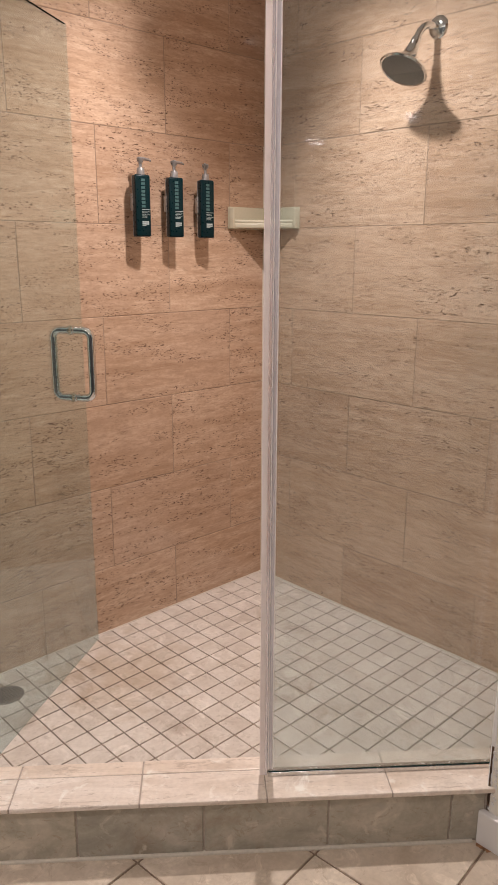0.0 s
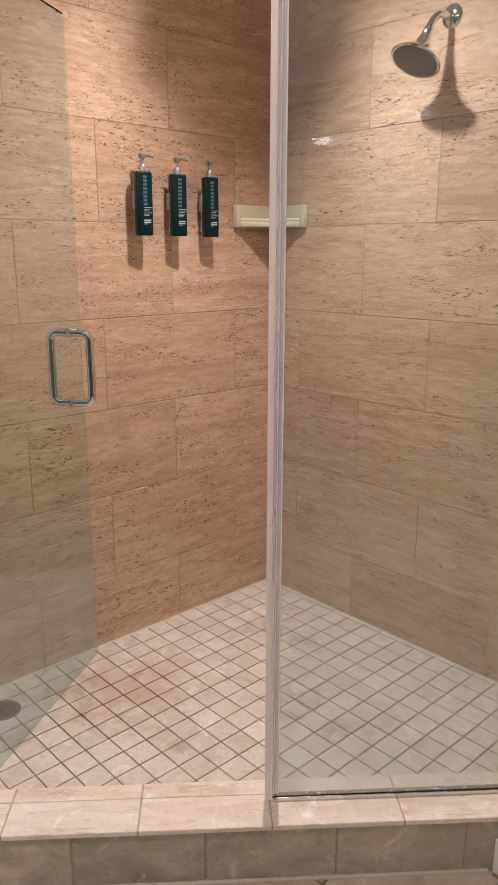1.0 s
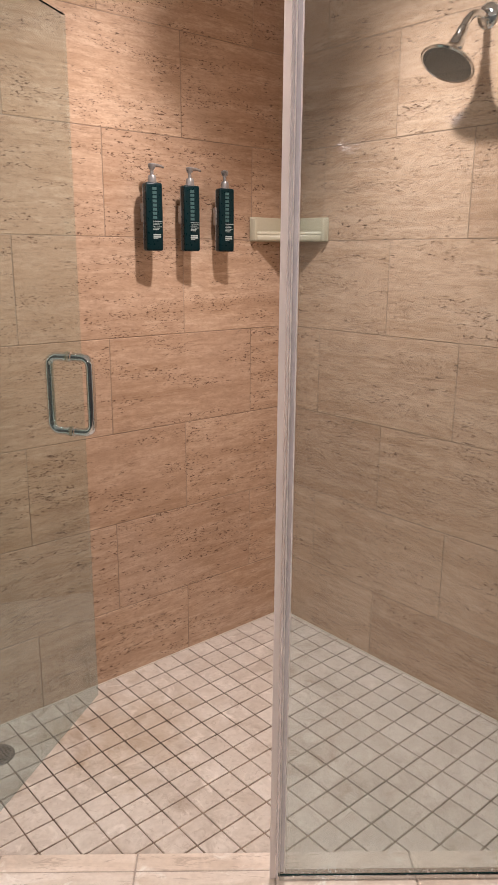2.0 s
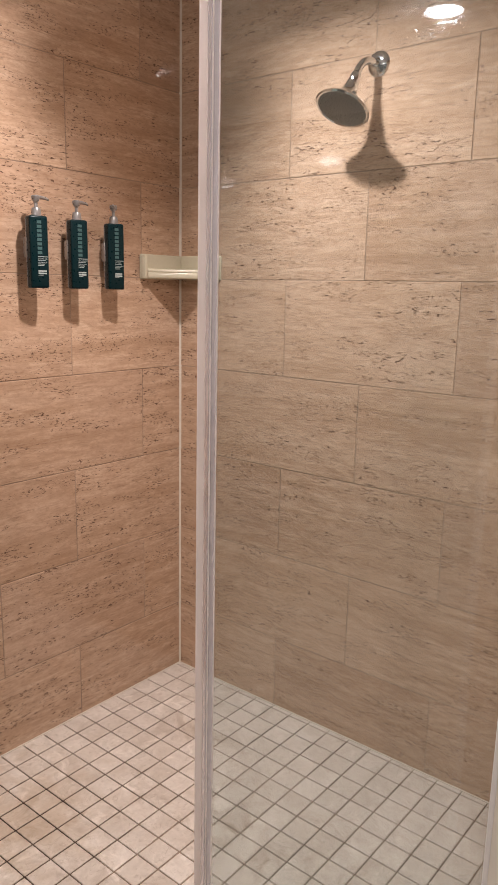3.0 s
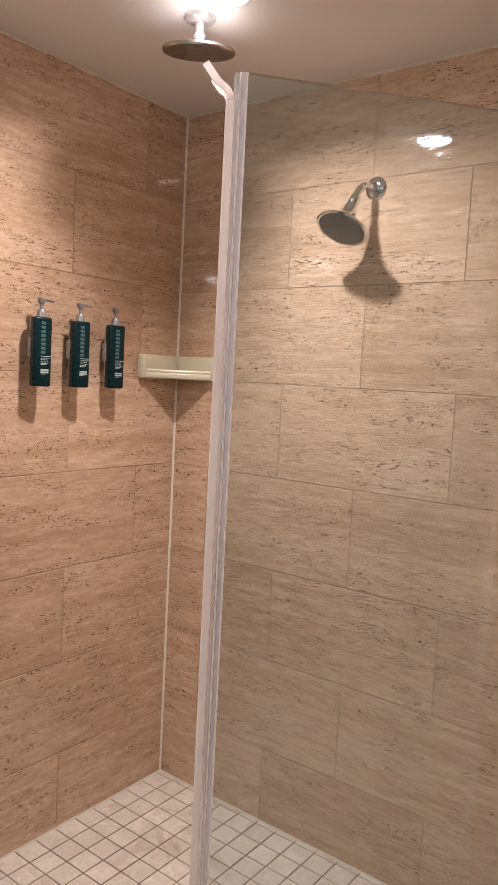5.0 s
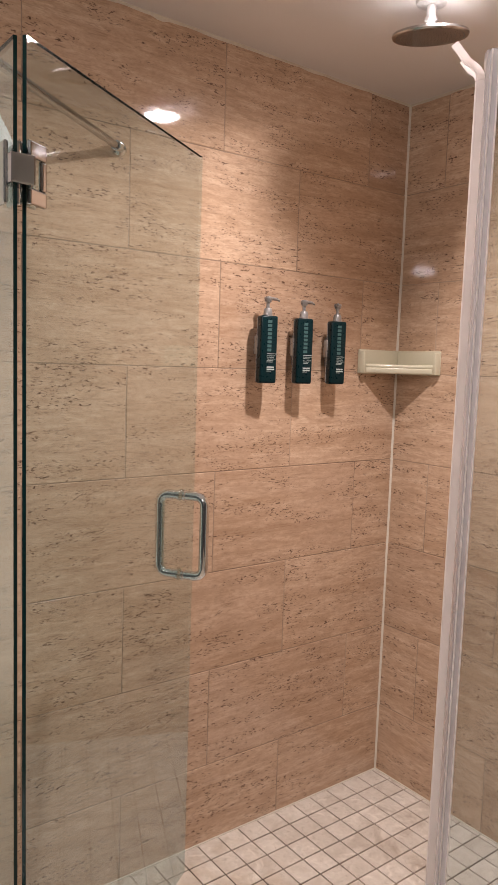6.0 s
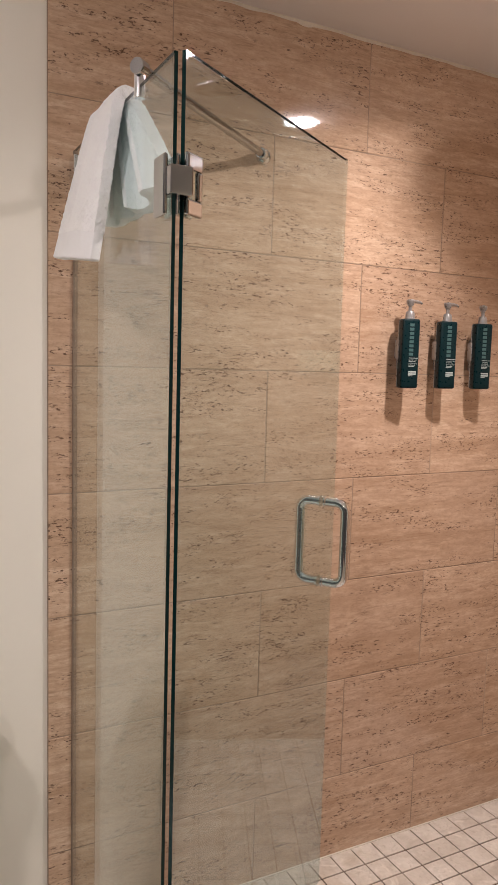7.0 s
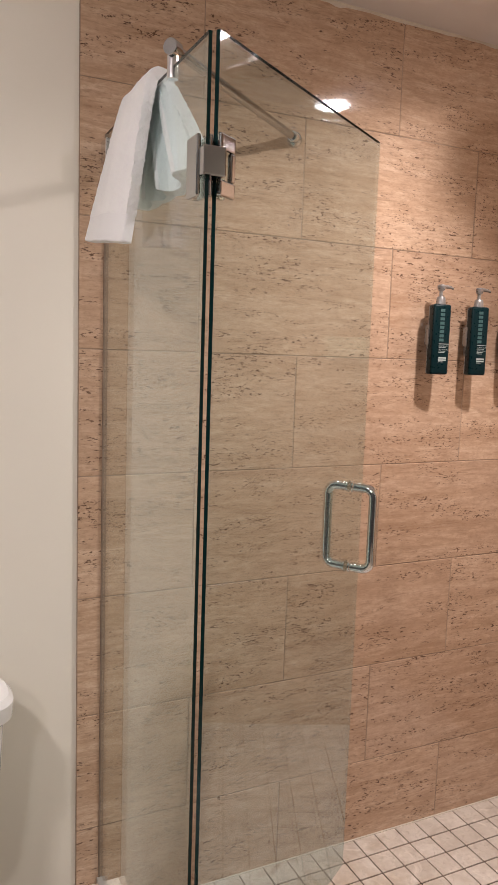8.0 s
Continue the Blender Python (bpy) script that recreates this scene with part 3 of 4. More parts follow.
# fixed panel square to the tiled wall
PX = -1.587
pl = thing("shower_screen", (PX, -0.3, SILL_Z), "narrow fixed clear glass panel against the tiled wall", "glass panel")
pane("pane", at_local(box((PX - 0.0034, -0.630, SILL_Z + 0.004), (PX + 0.0034, -0.002, GLASS_TOP - 0.016), 0.0008), pl), M_NARROW, pl, "clear greenish glass", Vector((1, 0, 0)))
part("bottom_channel", at_local(box((PX - 0.010, -0.59, SILL_Z - 0.002), (PX + 0.010, -0.003, SILL_Z + 0.016), 0.001), pl), M_CHAN, pl, "aluminium channel")
part("wall_clamp", at_local(box((PX - 0.014, -0.045, 1.905), (PX + 0.014, -0.001, 1.955), 0.002), pl), M_CHROME, pl, "chrome glass clamp")
part("wall_caulk", at_local(box((PX - 0.0055, -0.005, SILL_Z), (PX + 0.0055, 0.0005, GLASS_TOP - 0.017), 0.001), pl), M_ROOMGROUT, pl, "dark grimy silicone joint")

# door, standing open into the shower
HINGE = Vector((-1.568, -0.606, 0))
DU = Vector((0.836, 0.549, 0)).normalized()
DN = Vector((DU.y, -DU.x, 0))
DLEN = 0.692
door = thing("glass_door", HINGE + Z * 0.105, "frameless clear glass shower door, standing open inwards", "shower door")


def dslab(a0, a1, c0, c1, z0, z1, bevel=0.0, seg=2):
    q = [HINGE + DU * a + DN * c for a, c in ((a0, c0), (a1, c0), (a1, c1), (a0, c1))]
    return at_local(prism(q, z0, z1, bevel, seg), door)


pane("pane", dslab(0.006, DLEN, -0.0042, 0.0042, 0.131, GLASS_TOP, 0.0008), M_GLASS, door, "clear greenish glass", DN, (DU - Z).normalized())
HA = DLEN - 0.062
for side, nm in ((1, "outer pull"), (-1, "inner pull")):
    z0, z1, reach, rr = 0.968, 1.168, 0.060, 0.023
    o = HINGE + DU * HA
    w = DN * side
    pts = [o + w * 0.006 + Z * z0]
    pts += arc(o + w * (reach - rr) + Z * (z0 + rr), -Z, w, 0, 90, rr)
    pts += arc(o + w * (reach - rr) + Z * (z1 - rr), w, Z, 0, 90, rr)
    pts += [o + w * 0.006 + Z * z1]
    part("handle", at_local(tube(pts, 0.0118, 18), door), M_CHROME, door, "chrome D-shaped pull", True)
    for z in (z0, z1):
        part("handle_washer", at_local(lathe([(0, 0), (0.0145, 0), (0.0145, 0.004), (0.0118, 0.006), (0, 0.006)], frame_to(o + w * 0.0052 + Z * z, w), 24), door), M_CHROME, door, "chrome washer", True)

# pivot hinge between the narrow panel and the door
hinge = thing("door_hinge", (-1.580, -0.597, 1.735), "polished chrome glass-to-glass shower door hinge", "hinge")


def hpart(name, bm, material=None, parent=None):
    return part(name, at_local(bm, hinge), material or M_HINGE, parent or hinge)


for sgn in (1, -1):
    x0, x1 = sorted((PX + sgn * 0.0055, PX + sgn * 0.014))
    hpart("panel_plate", box((x0, -0.618, 1.728), (x1, -0.570, 1.824), 0.0042, 3))
    for a0, a1, z0, z1 in ((0.002, 0.047, 1.806, 1.832), (0.002, 0.047, 1.733, 1.759), (0.033, 0.047, 1.7592, 1.8058)):
        q = [HINGE + DU * a + DN * c for a, c in ((a0, sgn * 0.0055), (a1, sgn * 0.0055), (a1, sgn * 0.0145), (a0, sgn * 0.0145))]
        hpart("door_plate", prism(q, z0, z1, 0.0035, 3))
for z0, z1 in ((1.808, 1.822), (1.743, 1.757)):
    hpart("gasket", box((PX + 0.0055, -0.607, z0), (-1.5690, -0.600, z1), 0.001), M_DARK)
hpart("pivot_block", box((-1.597, -0.638, 1.757), (-1.557, -0.600, 1.803), 0.003))

# brace from the panel to the wall
brace = thing("glass_brace", (-1.10, 0.0, 2.033), "chrome support rod from the glass panel to the wall", "support rod")


def bpart(name, bm, label="", metal=M_CHROME):
    return part(name, at_local(bm, brace), metal, brace, label, True)


R0, R1 = Vector((-1.585, -0.458, 2.004)), Vector((-1.10, -0.012, 2.034))
RD = (R1 - R0).normalized()
bpart("rod", rod(R0, R1, 0.0095, 24), "dull chrome rod", M_ROD)
bpart("wall_collar", lathe([(0, -0.030), (0.0118, -0.030), (0.0135, -0.0285), (0.0135, -0.004), (0.012, -0.001), (0, -0.001)], frame_to(R1, RD), 28), "chrome collar")
bpart("end_cap", lathe([(0, -0.012), (0.0128, -0.012), (0.0142, -0.0105), (0.0142, 0.0105), (0.0128, 0.012), (0, 0.012)], frame_to(R0 - RD * 0.006, RD), 28), "", M_HINGE)
bpart("glass_clamp", rod((PX, -0.456, GLASS_TOP - 0.036), (PX, -0.456, 1.999), 0.0105, 24))
bpart("wall_flange", lathe([(0, 0.014), (0.012, 0.013), (0.019, 0.008), (0.021, 0.0), (0, 0)], frame_to((-1.098, 0.0, 2.034), (0, -1, 0)), 28))

# ---- shower fittings ----
def bell_head(name, base, out, label, metal):
    """Wall shower head: base is the point on the wall, out the way out of it."""
    out = Vector(out)
    t = thing(name, base, label, "shower head", "wall shower heads")
    base = Vector(base)
    square = Vector((round(out.x), round(out.y), 0))
    part("flange", at_local(lathe([(0, 0.012), (0.014, 0.012), (0.026, 0.009), (0.033, 0.004), (0.035, 0.0), (0, 0)], frame_to(base, square), 36), t), metal, t, "round chrome wall flange", True)
    ax = (out * 0.47 - Z * 0.88).normalized()
    pts = [base + out * 0.004, base + out * 0.035] + arc(base + out * 0.035 - Z * 0.05, Z, out, 0, 46, 0.05, 8)[1:]
    end = pts[-1] + (out * 0.695 - Z * 0.719) * 0.016
    pts.append(end)
    pts.append(end + ax * 0.016)
    part("arm", at_local(tube(pts, 0.0105, 20), t), metal, t, "bent chrome arm", True)
    n = end + ax * 0.018
    part("ball_joint", at_local(lathe([(0, 0), (0.013, 0.001), (0.0145, 0.006), (0.0145, 0.022), (0.012, 0.026), (0.0125, 0.032), (0, 0.032)], frame_to(n, ax), 28), t), metal, t, "chrome collar", True)
    n2 = n + ax * 0.028
    bell = part("bell", at_local(lathe([(0, 0), (0.0165, 0.0), (0.019, 0.012), (0.022, 0.026), (0.029, 0.042), (0.042, 0.057), (0.060, 0.069), (0.073, 0.076), (0.0755, 0.081), (0.072, 0.0845), (0.067, 0.083)], frame_to(n2, ax), 48), t), metal, t, "flared chrome bell", True)
    face = part("spray_face", at_local(lathe([(0.0685, 0.0805), (0.0685, 0.083), (0.050, 0.0855), (0, 0.087)], frame_to(n2, ax), 48), t), M_NOZZLE, t, "grey spray face", True)
    nz = bmesh.new()
    m = frame_to(n2, ax)
    for ring, cnt in ((0.019, 8), (0.033, 14), (0.047, 20), (0.060, 26)):
        for i in range(cnt):
            a = 2 * math.pi * i / cnt
            join(nz, lathe([(0.0016, 0.082), (0.0012, 0.0885), (0, 0.0885)], m @ Matrix.Translation((ring * math.cos(a), ring * math.sin(a), 0)), 6))
    tagged(part("nozzles", at_local(nz, t), M_RUBBER, t, "tiny grey nozzles"), kind="stuff")
    return t


bell_head("wall_shower", (0.0, -0.760, 2.064), (-0.987, 0.160, 0), "bell-shaped chrome shower head on a tiled wall", M_CHROME)
bell_head("wall_shower", (-0.27, YS, 2.09), (-0.05, 0.998, 0), "bell-shaped dull chrome shower head beside the glass panel", M_WORN)


def valve(z):
    v = thing("shower_valve", (-0.27, YS, z), "worn metal lever shower valve on the tiled wall", "shower valve", "shower valves")
    o = Vector((-0.27, YS, z))
    part("escutcheon", at_local(lathe([(0, 0.010), (0.03, 0.010), (0.05, 0.006), (0.055, 0), (0, 0)], frame_to(o, (0, 1, 0)), 40), v), M_WORN, v, "round metal plate", True)
    part("stem", at_local(rod(o + Vector((0, 0.008, 0)), o + Vector((0, 0.118, 0)), 0.016), v), M_WORN, v, "", True)
    pts = [o + Vector((0, 0.106 + 0.026 * math.sin(k * 1.4), 0.022 - 0.090 * k)) for k in [i / 8 for i in range(9)]]
    part("lever", at_local(tube(pts, [0.010 - 0.003 * i / 8 for i in range(9)], 16), v), M_WORN, v, "curved metal lever", True)
    return v


valve(1.235)
valve(0.965)

# rain head under the ceiling
RH = Vector((-0.519, -0.515, CEIL))
rain = thing("rain_shower", RH, "round flat chrome rain shower head hanging from the ceiling", "shower head")
part("flange", lathe([(0, -0.014), (0.022, -0.013), (0.036, -0.009), (0.040, -0.003), (0.040, 0), (0, 0)], None, 40), M_SATIN, rain, "round ceiling flange", True)
part("drop_arm", lathe([(0, -0.004), (0.0115, -0.008)] + [(r, z) for r, z in ((0.0115, -0.040), (0.0155, -0.042), (0.0155, -0.050), (0.0125, -0.052), (0.0125, -0.062), (0.017, -0.066), (0.020, -0.074), (0, -0.074))], None, 28), M_SATIN, rain, "short chrome drop arm", True)
TILT = Matrix.Translation((0, 0, -0.066)) @ Matrix.Rotation(radians(10), 4, Vector((0.60, -0.80, 0))) @ Matrix.Translation((0, 0, 0.066))
part("disc", lathe([(0, -0.070), (0.03, -0.071), (0.087, -0.075), (0.0925, -0.077), (0.0935, -0.082), (0.091, -0.086), (0.085, -0.0865), (0, -0.0865)], TILT, 64), M_WORN, rain, "flat worn chrome disc", True)
nz = bmesh.new()
for ring in range(1, 9):
    for i in range(6 * ring):
        a = 2 * math.pi * i / (6 * ring)
        join(nz, lathe([(0.0013, -0.086), (0.0010, -0.0878), (0, -0.0878)], TILT @ Matrix.Translation((0.0102 * ring * math.cos(a), 0.0102 * ring * math.sin(a), 0)), 5))
tagged(part("nozzles", nz, M_RUBBER, rain, "tiny grey nozzles"), kind="stuff")

# ---- corner soap dish ----
dish = thing("soap_dish", (0, 0, 1.478), "bisque ceramic corner soap dish on the tiled walls", "soap dish")
L = 0.197
part("tray", prism([(-0.001, -0.001), (-L + 0.018, -0.001), (-L + 0.012, -0.014), (-0.014, -L + 0.012), (-0.001, -L + 0.018)], 0.0, 0.022, 0.006, 3), M_BISQUE, dish, "", True)
b = tube([(-L + 0.020, -0.010, 0.026), (-0.5 * L - 0.006, -0.5 * L + 0.014, 0.024), (-0.010, -L + 0.020, 0.026)], 0.0075, 14)
part("lip", b, M_BISQUE, dish, "", True)
part("back_plate", prism([(-L, -0.001), (-0.001, -0.001), (-0.001, -0.010), (-L + 0.004, -0.010)], -0.002, 0.080, 0.004, 3), M_BISQUE, dish, "", True)
part("back_plate", prism([(-0.001, -L), (-0.001, -0.010), (-0.010, -0.010), (-0.010, -L + 0.004)], -0.002, 0.080, 0.004, 3), M_BISQUE, dish, "", True)
for e in (prism([(-L, -0.008), (-L + 0.004, -0.028), (-L + 0.016, -0.028), (-L + 0.018, -0.008)], 0.0, 0.074, 0.004, 2), prism([(-0.008, -L), (-0.028, -L + 0.004), (-0.028, -L + 0.016), (-0.008, -L + 0.018)], 0.0, 0.074, 0.004, 2)):
    part("end_cheek", e, M_BISQUE, dish, "", True)


# ---- pump bottles ----
def lettering(body, size, at, parent, name, material):
    cu = bpy.data.curves.new(name, "FONT")
    cu.body, cu.size, cu.extrude, cu.align_x = body, size, 0.0001, "LEFT"
    tmp = bpy.data.objects.new("tmp", cu)
    me = bpy.data.meshes.new_from_object(tmp)
    bpy.data.objects.remove(tmp)
    bm = bmesh.new()
    bm.from_mesh(me)
    bpy.data.meshes.remove(me)
    bmesh.ops.transform(bm, matrix=pose(*at, 90, 0, 0), verts=bm.verts)
    return part(name, bm, material, parent)


def pump_bottle(x, turn, words, nozzle_turn, label):
    W, D, H = 0.054, 0.036, 0.199
    t = thing("pump_bottle", (x, -0.052, 1.440), label, "pump bottle", "pump bottles on the wall")
    t.matrix_basis = t.matrix_basis @ pose(0, 0, 0, 0, 0, turn)
    part("body", box((-W / 2, -D / 2, 0), (W / 2, D / 2, H), 0.0065, 4), M_BOTTLE, t, "dark teal plastic body", True)
    part("side_strip", box((-W / 2 - 0.001, D / 2 - 0.008, 0.004), (-W / 2 + 0.004, D / 2 - 0.004, H - 0.006), 0.0008), M_BRACKET, t, "pale grey strip")
    part("collar", lathe([(0, H - 0.001), (0.0145, H - 0.001), (0.0145, H + 0.003), (0.0135, H + 0.004), (0.0125, H + 0.018), (0.010, H + 0.022), (0, H + 0.022)], None, 28), M_PUMP, t, "silver-grey collar", True)
    part("stem", lathe([(0, H + 0.020), (0.0055, H + 0.020), (0.0055, H + 0.040), (0, H + 0.040)], None, 20), M_PUMP, t, "", True)
    hd = lathe([(0, H + 0.037), (0.008, H + 0.038), (0.0115, H + 0.046), (0.012, H + 0.052), (0.010, H + 0.055), (0, H + 0.056)], None, 28)
    part("pump_head", hd, M_PUMP, t, "silver-grey pump head", True)
    d = Vector((math.cos(radians(nozzle_turn)), math.sin(radians(nozzle_turn)), 0))
    base = Z * (H + 0.051)
    part("nozzle", tube([base, base + d * 0.020, base + d * 0.037 - Z * 0.0008, base + d * 0.046 - Z * 0.004], [0.006, 0.005, 0.0042, 0.0032], 14), M_PUMP, t, "silver-grey nozzle", True)
    # wall holder behind the bottle
    part("bracket", box((-0.014, D / 2 - 0.001, 0.055), (0.014, 0.052, 0.150), 0.004), M_BRACKET, t, "grey wall bracket", True)
    part("bracket_ear", box((-W / 2 - 0.003, D / 2 - 0.012, 0.085), (-W / 2 + 0.008, D / 2 + 0.012, 0.140), 0.002), M_BRACKET, t, "grey bracket ear", True)
    fy = -D / 2 - 0.0003
    z = 0.094
    for i in range(8):   # vertical mark, kept as plain bars
        part("mark_bar", box((-0.006, fy - 0.0002, z), (0.007, fy + 0.0004, z + 0.0082)), M_INK2, t)
        z += 0.0119
    z = 0.088
    for wd, thick, txt in words:
        if txt:
            lettering(txt, thick * 1.05, (-0.006, fy - 0.0001, z - thick), t, "small_print", M_INK)
        else:
            part("print_bar", box((-0.006, fy - 0.0002, z - thick), (-0.006 + wd, fy + 0.0004, z)), M_INK, t)
        z -= thick + 0.0022
    return t


GEL = [(0.030, 0.0018, ""), (0, 0.0042, "SHOWER GEL"), (0.022, 0.0014, ""), (0, 0.0042, "GEL DOUCHE"), (0.020, 0.0016, ""), (0.018, 0.0016, ""), (0, 0, ""), (0, 0.008, " "),
       (0.024, 0.0042, ""), (0.024, 0.0042, ""), (0.014, 0.0016, "")]
COND = [r if r[2] not in ("SHOWER GEL", "GEL DOUCHE") else (0, 0.0042, {"SHOWER GEL": "CONDITIONER", "GEL DOUCHE": "REVITALISANT"}[r[2]]) for r in GEL]
SHAM = [r if r[2] not in ("SHOWER GEL", "GEL DOUCHE") else (0, 0.0042, {"SHOWER GEL": "SHAMPOO", "GEL DOUCHE": "SHAMPOOING"}[r[2]]) for r in GEL]
GEL, COND, SHAM = ([r for r in w if r[1] > 0] for w in (GEL, COND, SHAM))
pump_bottle(-0.630, -14, GEL, 20, "dark teal pump bottle of shower gel on the tiled wall")
pump_bottle(-0.489, -14, COND, 20, "dark teal pump bottle of conditioner on the tiled wall")
pump_bottle(-0.348, -14, SHAM, -118, "dark teal pump bottle of shampoo beside the soap dish")


# ---- towel over the narrow panel ----
def towel():
    t = thing("hand_towel", (PX, -0.295, GLASS_TOP - 0.019), "white terry hand towel draped over the glass panel", "towel")
    nu, nv, hem = 56, 120, 12
    rnd = random.Random(3)
    outer, inner, r = 0.292, 0.190, 0.0165
    grid = []
    for j in range(nv + 1):
        row = []
        s = j / nv * (outer + inner + math.pi * r)
        for i in range(nu + 1):
            u = i / nu
            y = u - 0.5
            if s < outer:                        # outer fall: flares and swings away from the glass
                k = 1 - s / outer
                x = -r - 0.054 * k ** 0.85 * (0.7 + 0.3 * u) - 0.008 * math.sin(u * 5.0) * k + 0.006 * math.cos(u * 19) * (1 - k) * k
                y, z = y * (0.175 + 0.10 * k) + 0.068 * k, -(outer - s) * (1.0 - 0.12 * u)
            elif s < outer + math.pi * r:
                a = (s - outer) / r
                x, y, z = -r * math.cos(a), y * 0.175, r * math.sin(a)
            else:                                # inner fall hangs in loose folds
                k = (s - outer - math.pi * r) / inner
                x = r + 0.012 * k + 0.017 * math.sin(u * 23 + 1.0) * k ** 0.6
                y, z = y * (0.175 + 0.145 * k) - 0.050 * k, -k * inner * (1 - 0.6 * max(0, 0.30 - u) - 0.04 * math.sin(u * 23 + 2.4))
            z += 0.004 * noise.noise((u * 3, j * 0.035, 2.0))
            if j > hem + 3:                       # looped pile
                x += rnd.uniform(-0.0010, 0.0010)
                z += rnd.uniform(-0.0008, 0.0008)
            row.append(Vector((x, y - 0.005, z)))
        grid.append(row)
    for name, rows, label, thick, mat in (("cloth", grid[hem:], "thick white terry cloth", 0.0215, M_TERRY), ("hem", grid[:hem + 3], "smooth woven white hem", 0.0212, M_HEM)):
        b = bmesh.new()
        vs = [[b.verts.new(p) for p in row] for row in rows]
        for a, c in zip(vs, vs[1:]):
            for i in range(nu):
                b.faces.new((a[i], a[i + 1], c[i + 1], c[i]))
        ob = part(name, b, mat, t, label, True)
        sol = ob.modifiers.new("thick", "SOLIDIFY")
        sol.thickness, sol.offset = thick, 0.0
        bev = ob.modifiers.new("round", "BEVEL")
        bev.width, bev.segments = thick * 0.38, 3
        bev.limit_method, bev.angle_limit = "ANGLE", radians(50)
    return t


towel()


# ---- toilet beside the shower ----
def rounded(w, d, n=44, p=3.2, cx=0.0, cy=0.0):
    out = []
    for i in range(n):
        a = 2 * math.pi * i / n
        c, s = math.cos(a), math.sin(a)
        out.append((cx + 0.5 * w * math.copysign(abs(c) ** (2 / p), c), cy + 0.5 * d * math.copysign(abs(s) ** (2 / p), s)))
    return out


def loft(sections):
    b = bmesh.new()
    rings = [[b.verts.new((x, y, z)) for x, y in pts] for z, pts in sections]
    for a, c in zip(rings, rings[1:]):
        for i in range(len(a)):
            b.faces.new((a[i], a[(i + 1) % len(a)], c[(i + 1) % len(a)], c[i]))
    b.faces.new(rings[0])
    b.faces.new(rings[-1])
    return b


toilet = thing("toilet", (-2.068, -0.02, ROOM_Z), "white ceramic toilet with a rounded tank lid", "toilet")
part("tank", loft([(0.39, rounded(0.36, 0.15, cy=-0.10)), (0.42, rounded(0.40, 0.165, cy=-0.10)), (0.62, rounded(0.44, 0.18, cy=-0.10)), (0.742, rounded(0.455, 0.185, cy=-0.10))]), M_WHITE, toilet, "", True)
part("tank_lid", loft([(0.742, rounded(0.47, 0.20, cy=-0.105)), (0.75, rounded(0.49, 0.215, cy=-0.105)), (0.785, rounded(0.495, 0.22, cy=-0.105)), (0.797, rounded(0.475, 0.20, cy=-0.105))]), M_WHITE, toilet, "", True)
part("bowl", loft([(0.0, rounded(0.24, 0.5, p=2.6, cy=-0.34)), (0.12, rounded(0.22, 0.46, p=2.4, cy=-0.34)), (0.26, rounded(0.28, 0.52, p=2.3, cy=-0.36)), (0.36, rounded(0.36, 0.6, p=2.2, cy=-0.37)), (0.39, rounded(0.36, 0.6, p=2.2, cy=-0.37))]), M_WHITE, toilet, "", True)
part("seat", loft([(0.391, rounded(0.37, 0.46, p=2.2, cy=-0.43)), (0.405, rounded(0.38, 0.47, p=2.2, cy=-0.43)), (0.418, rounded(0.36, 0.45, p=2.2, cy=-0.43))]), M_WHITE, toilet, "", True)

# ---- drain ----
drain = thing("floor_drain", (-1.275, -0.130, 0.0), "round dull steel drain grate in the mosaic floor", "drain")
part("grate", lathe([(0, 0.0035), (0.040, 0.0035), (0.048, 0.0035), (0.052, 0.002), (0.053, -0.002), (0, -0.002)], None, 44), M_DRAIN, drain, "", True)
# the grate is solid: black discs on top paint the dark of its holes
b = bmesh.new()
for i in range(-4, 5):
    for j in range(-4, 5):
        if i * i + j * j < 18:
            join(b, lathe([(0.0032, 0.0036), (0, 0.0038)], Matrix.Translation((i * 0.0095, j * 0.0095, 0)), 8))
tagged(part("grate_holes", b, M_DARK, drain, "small black discs painting the shade in the grate's holes"), kind="stuff")

# ---- wall tiles ----
def tile_mesh(cache, key, w, h, t, material, bevel=0.0012):
    """A tile lying in local x and z with its face at y = 0, towards -y."""
    key = tuple(round(k, 4) for k in key)
    if key not in cache:
        cache[key] = mesh_of("tile", box((-w / 2, 0, -h / 2), (w / 2, t, h / 2), bevel, 1), material)
    return cache[key]


tiles = {}
G = 0.0011   # half a joint


def clad(parent, length, phase_a, phase_b, place, parity=0):
    """Courses of tiles from the corner along the wall; place(d, z, jog) gives the pose of a tile's middle."""
    for r in range(-5, 4):
        z0, z1 = ROW_0 + r * ROW_H, ROW_0 + (r + 1) * ROW_H
        z0, z1 = max(z0, 0.0), min(z1, CEIL - 0.0005)
        if z1 - z0 < 0.02:
            continue
        ph = phase_a if (r + parity) % 2 == 0 else phase_b
        cuts = [0.0] + [d for d in (ph + TILE_W * k for k in range(-1, 6)) if 0.03 < d < length - 0.02] + [length]
        for a, c in zip(cuts, cuts[1:]):
            w, h = c - a - 2 * G, z1 - z0 - 2 * G
            me = tile_mesh(tiles, (w, h), w, h, T + 0.003, M_TRAV)
            ob = new("tile", me)
            ob.matrix_basis = place((a + c) / 2, (z0 + z1) / 2, random.uniform(-0.0004, 0.0004))
            ob.parent = parent


random.seed(11)
clad(wall_north, 1.650, 0.185, 0.481, lambda d, z, j: pose(-d, j, z))
clad(wall_east, -YS, 0.166, 0.466, lambda d, z, j: pose(j, -d, z, 0, 0, -90))
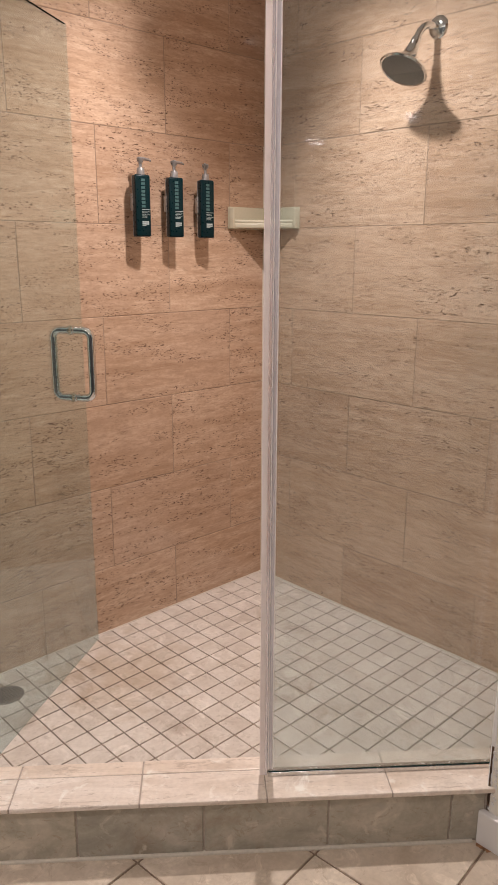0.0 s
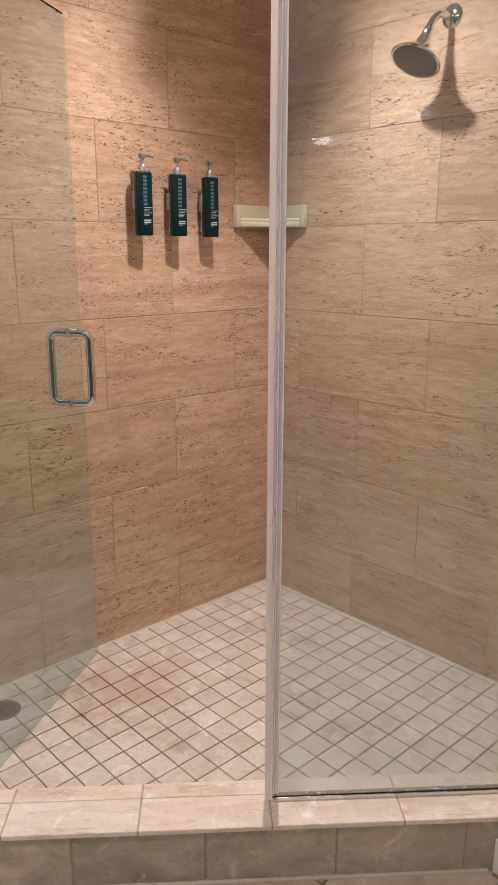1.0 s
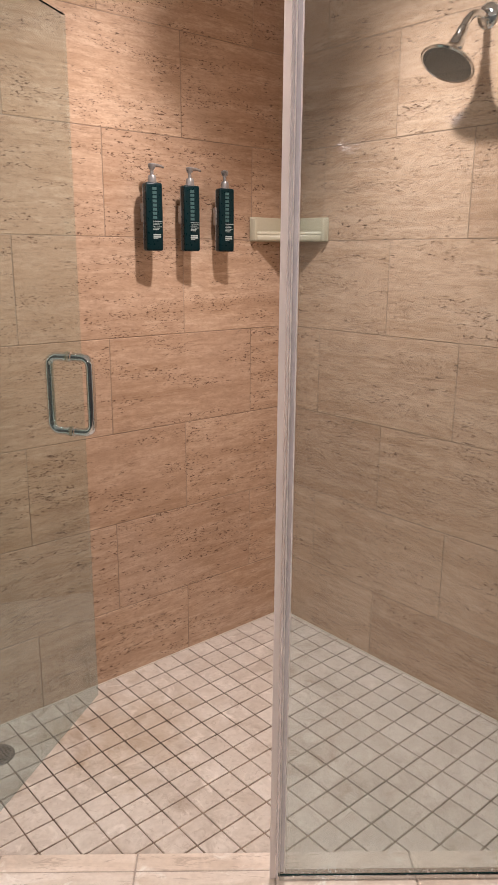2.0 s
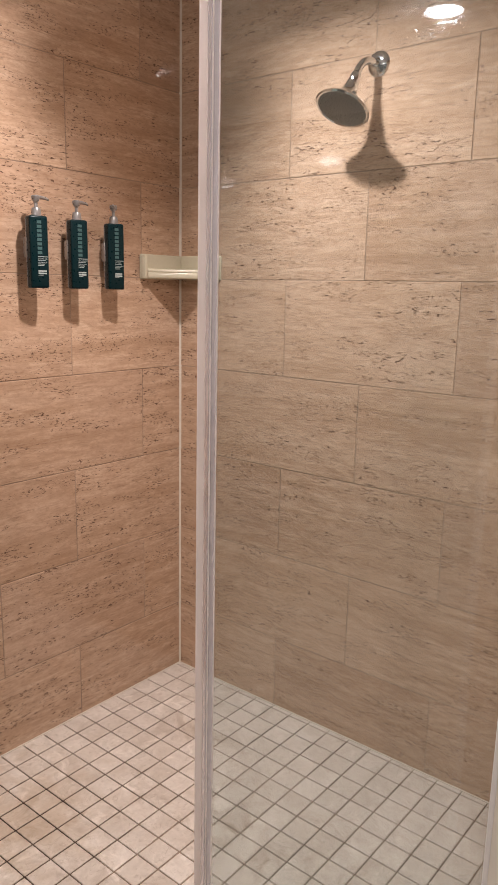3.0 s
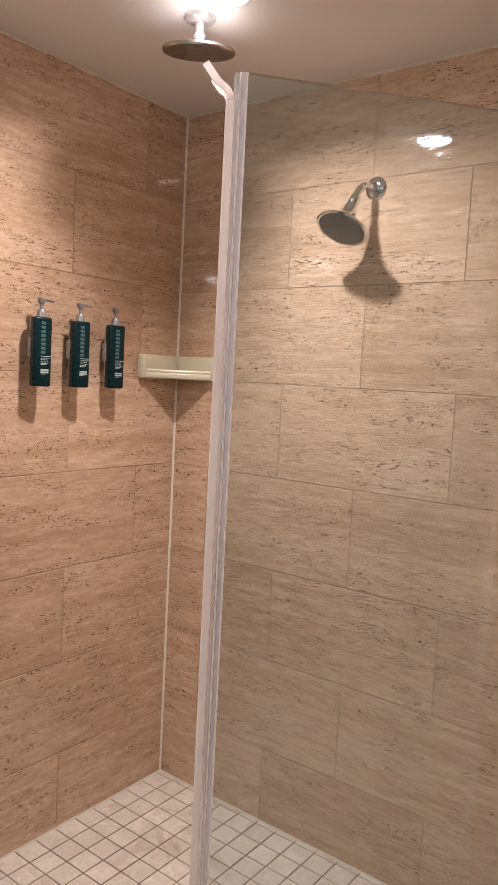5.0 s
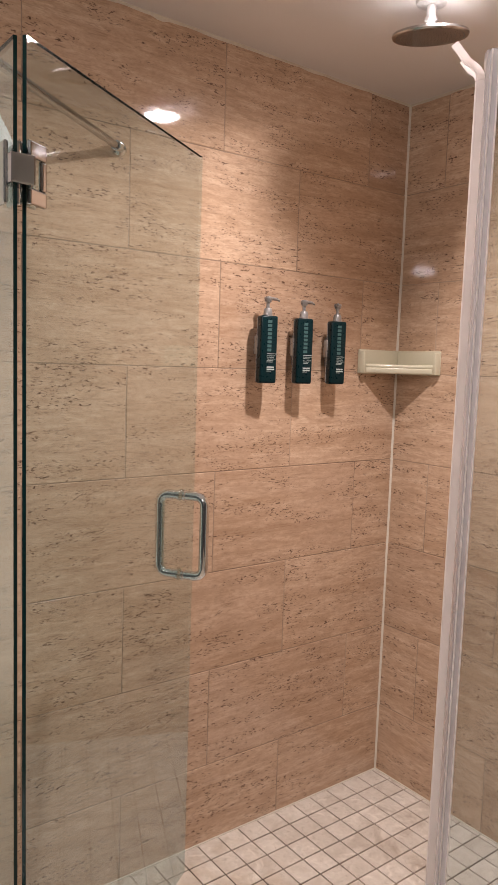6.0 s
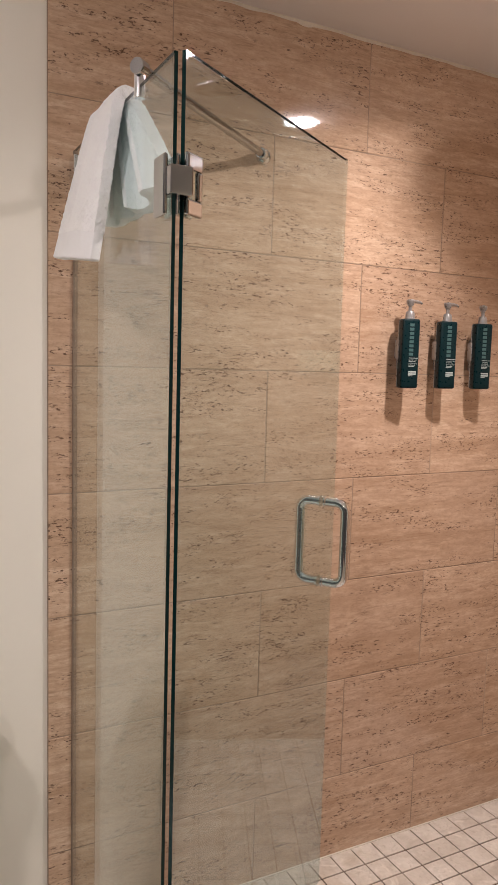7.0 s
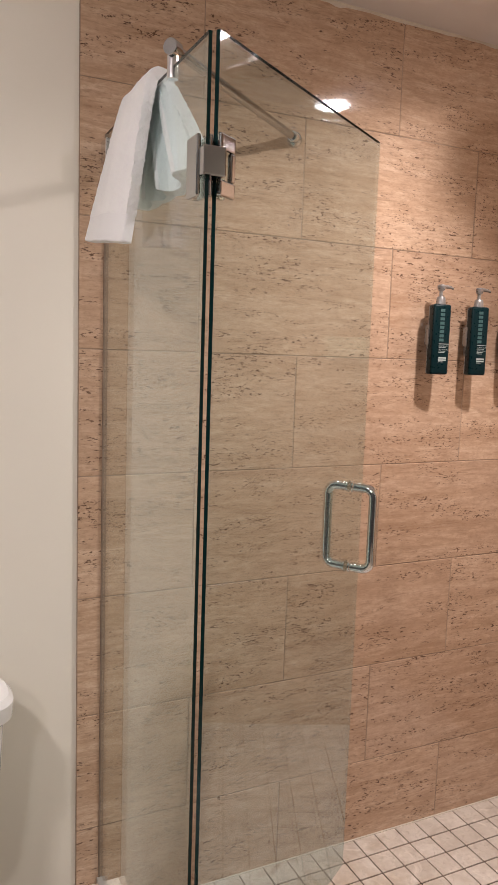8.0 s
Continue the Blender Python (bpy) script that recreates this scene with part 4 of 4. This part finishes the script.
clad(wall_south, 0.626, 0.25, 0.50, lambda d, z, j: pose(-d, YS + j, z, 0, 0, 180))
# grout beds a little behind the faces
part("grout_bed", box((-1.650, 0.0011, 0.0), (0.006, T, CEIL - 0.001)), M_GROUT, wall_north, "tan grout")
part("grout_bed", box((0.0011, YS - 0.002, 0.0), (T, 0.004, CEIL - 0.001)), M_GROUT, wall_east, "tan grout")
part("grout_bed", box((XS + 0.008, YS - T, 0.0), (0.004, YS - 0.0011, CEIL - 0.001)), M_GROUT, wall_south, "tan grout")

# ---- shower floor mosaic ----
random.seed(5)
PITCH_X, PITCH_Y = 0.0777, 0.0782
mosaic = [mesh_of("mosaic_tile", box((-0.0370, -0.0370, -0.004), (0.0370, 0.0370, 0.0), 0.0011, 1), M_PAN) for _ in range(1)][0]
for i in range(20):
    for j in range(19):
        x, y = -0.0195 - PITCH_X * (i + 0.5), -0.0005 - PITCH_Y * (j + 0.5)
        c = -0.639 * x - 0.769 * y
        if x < -1.53 or y < YS or c > 1.40 or (x + 1.275) ** 2 + (y + 0.130) ** 2 < 0.03 ** 2:
            continue
        ob = new("mosaic_tile", mosaic)
        ob.matrix_basis = pose(x, y, random.uniform(-0.0003, 0.0003), random.uniform(-0.25, 0.25), random.uniform(-0.25, 0.25), random.uniform(-0.4, 0.4))
        ob.parent = pan

cut_x = mesh_of("cut_tile", box((-0.0082, -0.0370, -0.004), (0.0082, 0.0370, 0.0), 0.0008, 1), M_PAN)
for k in range(19):
    ob = new("cut_tile", cut_x)
    ob.matrix_basis = pose(-0.0095, -0.0005 - PITCH_Y * (k + 0.5), 0)
    ob.parent = pan

# ---- bathroom floor tiles ----
SIDE = 0.312
porcelain = mesh_of("floor_tile", box((-SIDE / 2 + 0.003, -SIDE / 2 + 0.003, -0.006), (SIDE / 2 - 0.003, SIDE / 2 - 0.003, 0.0), 0.0015, 1), M_TILE)
e1, e2 = (U + N).normalized(), (U - N).normalized()
org = Vector((-1.319, -0.915, ROOM_Z))
ang = math.degrees(math.atan2(e1.y, e1.x))
for i in range(-10, 14):
    for j in range(-12, 12):
        p = org + e1 * SIDE * (i + 0.5) + e2 * SIDE * (j + 0.5)
        c = -0.639 * p.x - 0.769 * p.y
        if -3.6 < p.x < -0.45 and -3.9 < p.y < -0.08 and (c > 1.25 or p.x < -1.75):
            ob = new("floor_tile", porcelain)
            ob.matrix_basis = pose(p.x, p.y, ROOM_Z + random.uniform(-0.0004, 0.0004), 0, 0, ang)
            ob.parent = floor_room
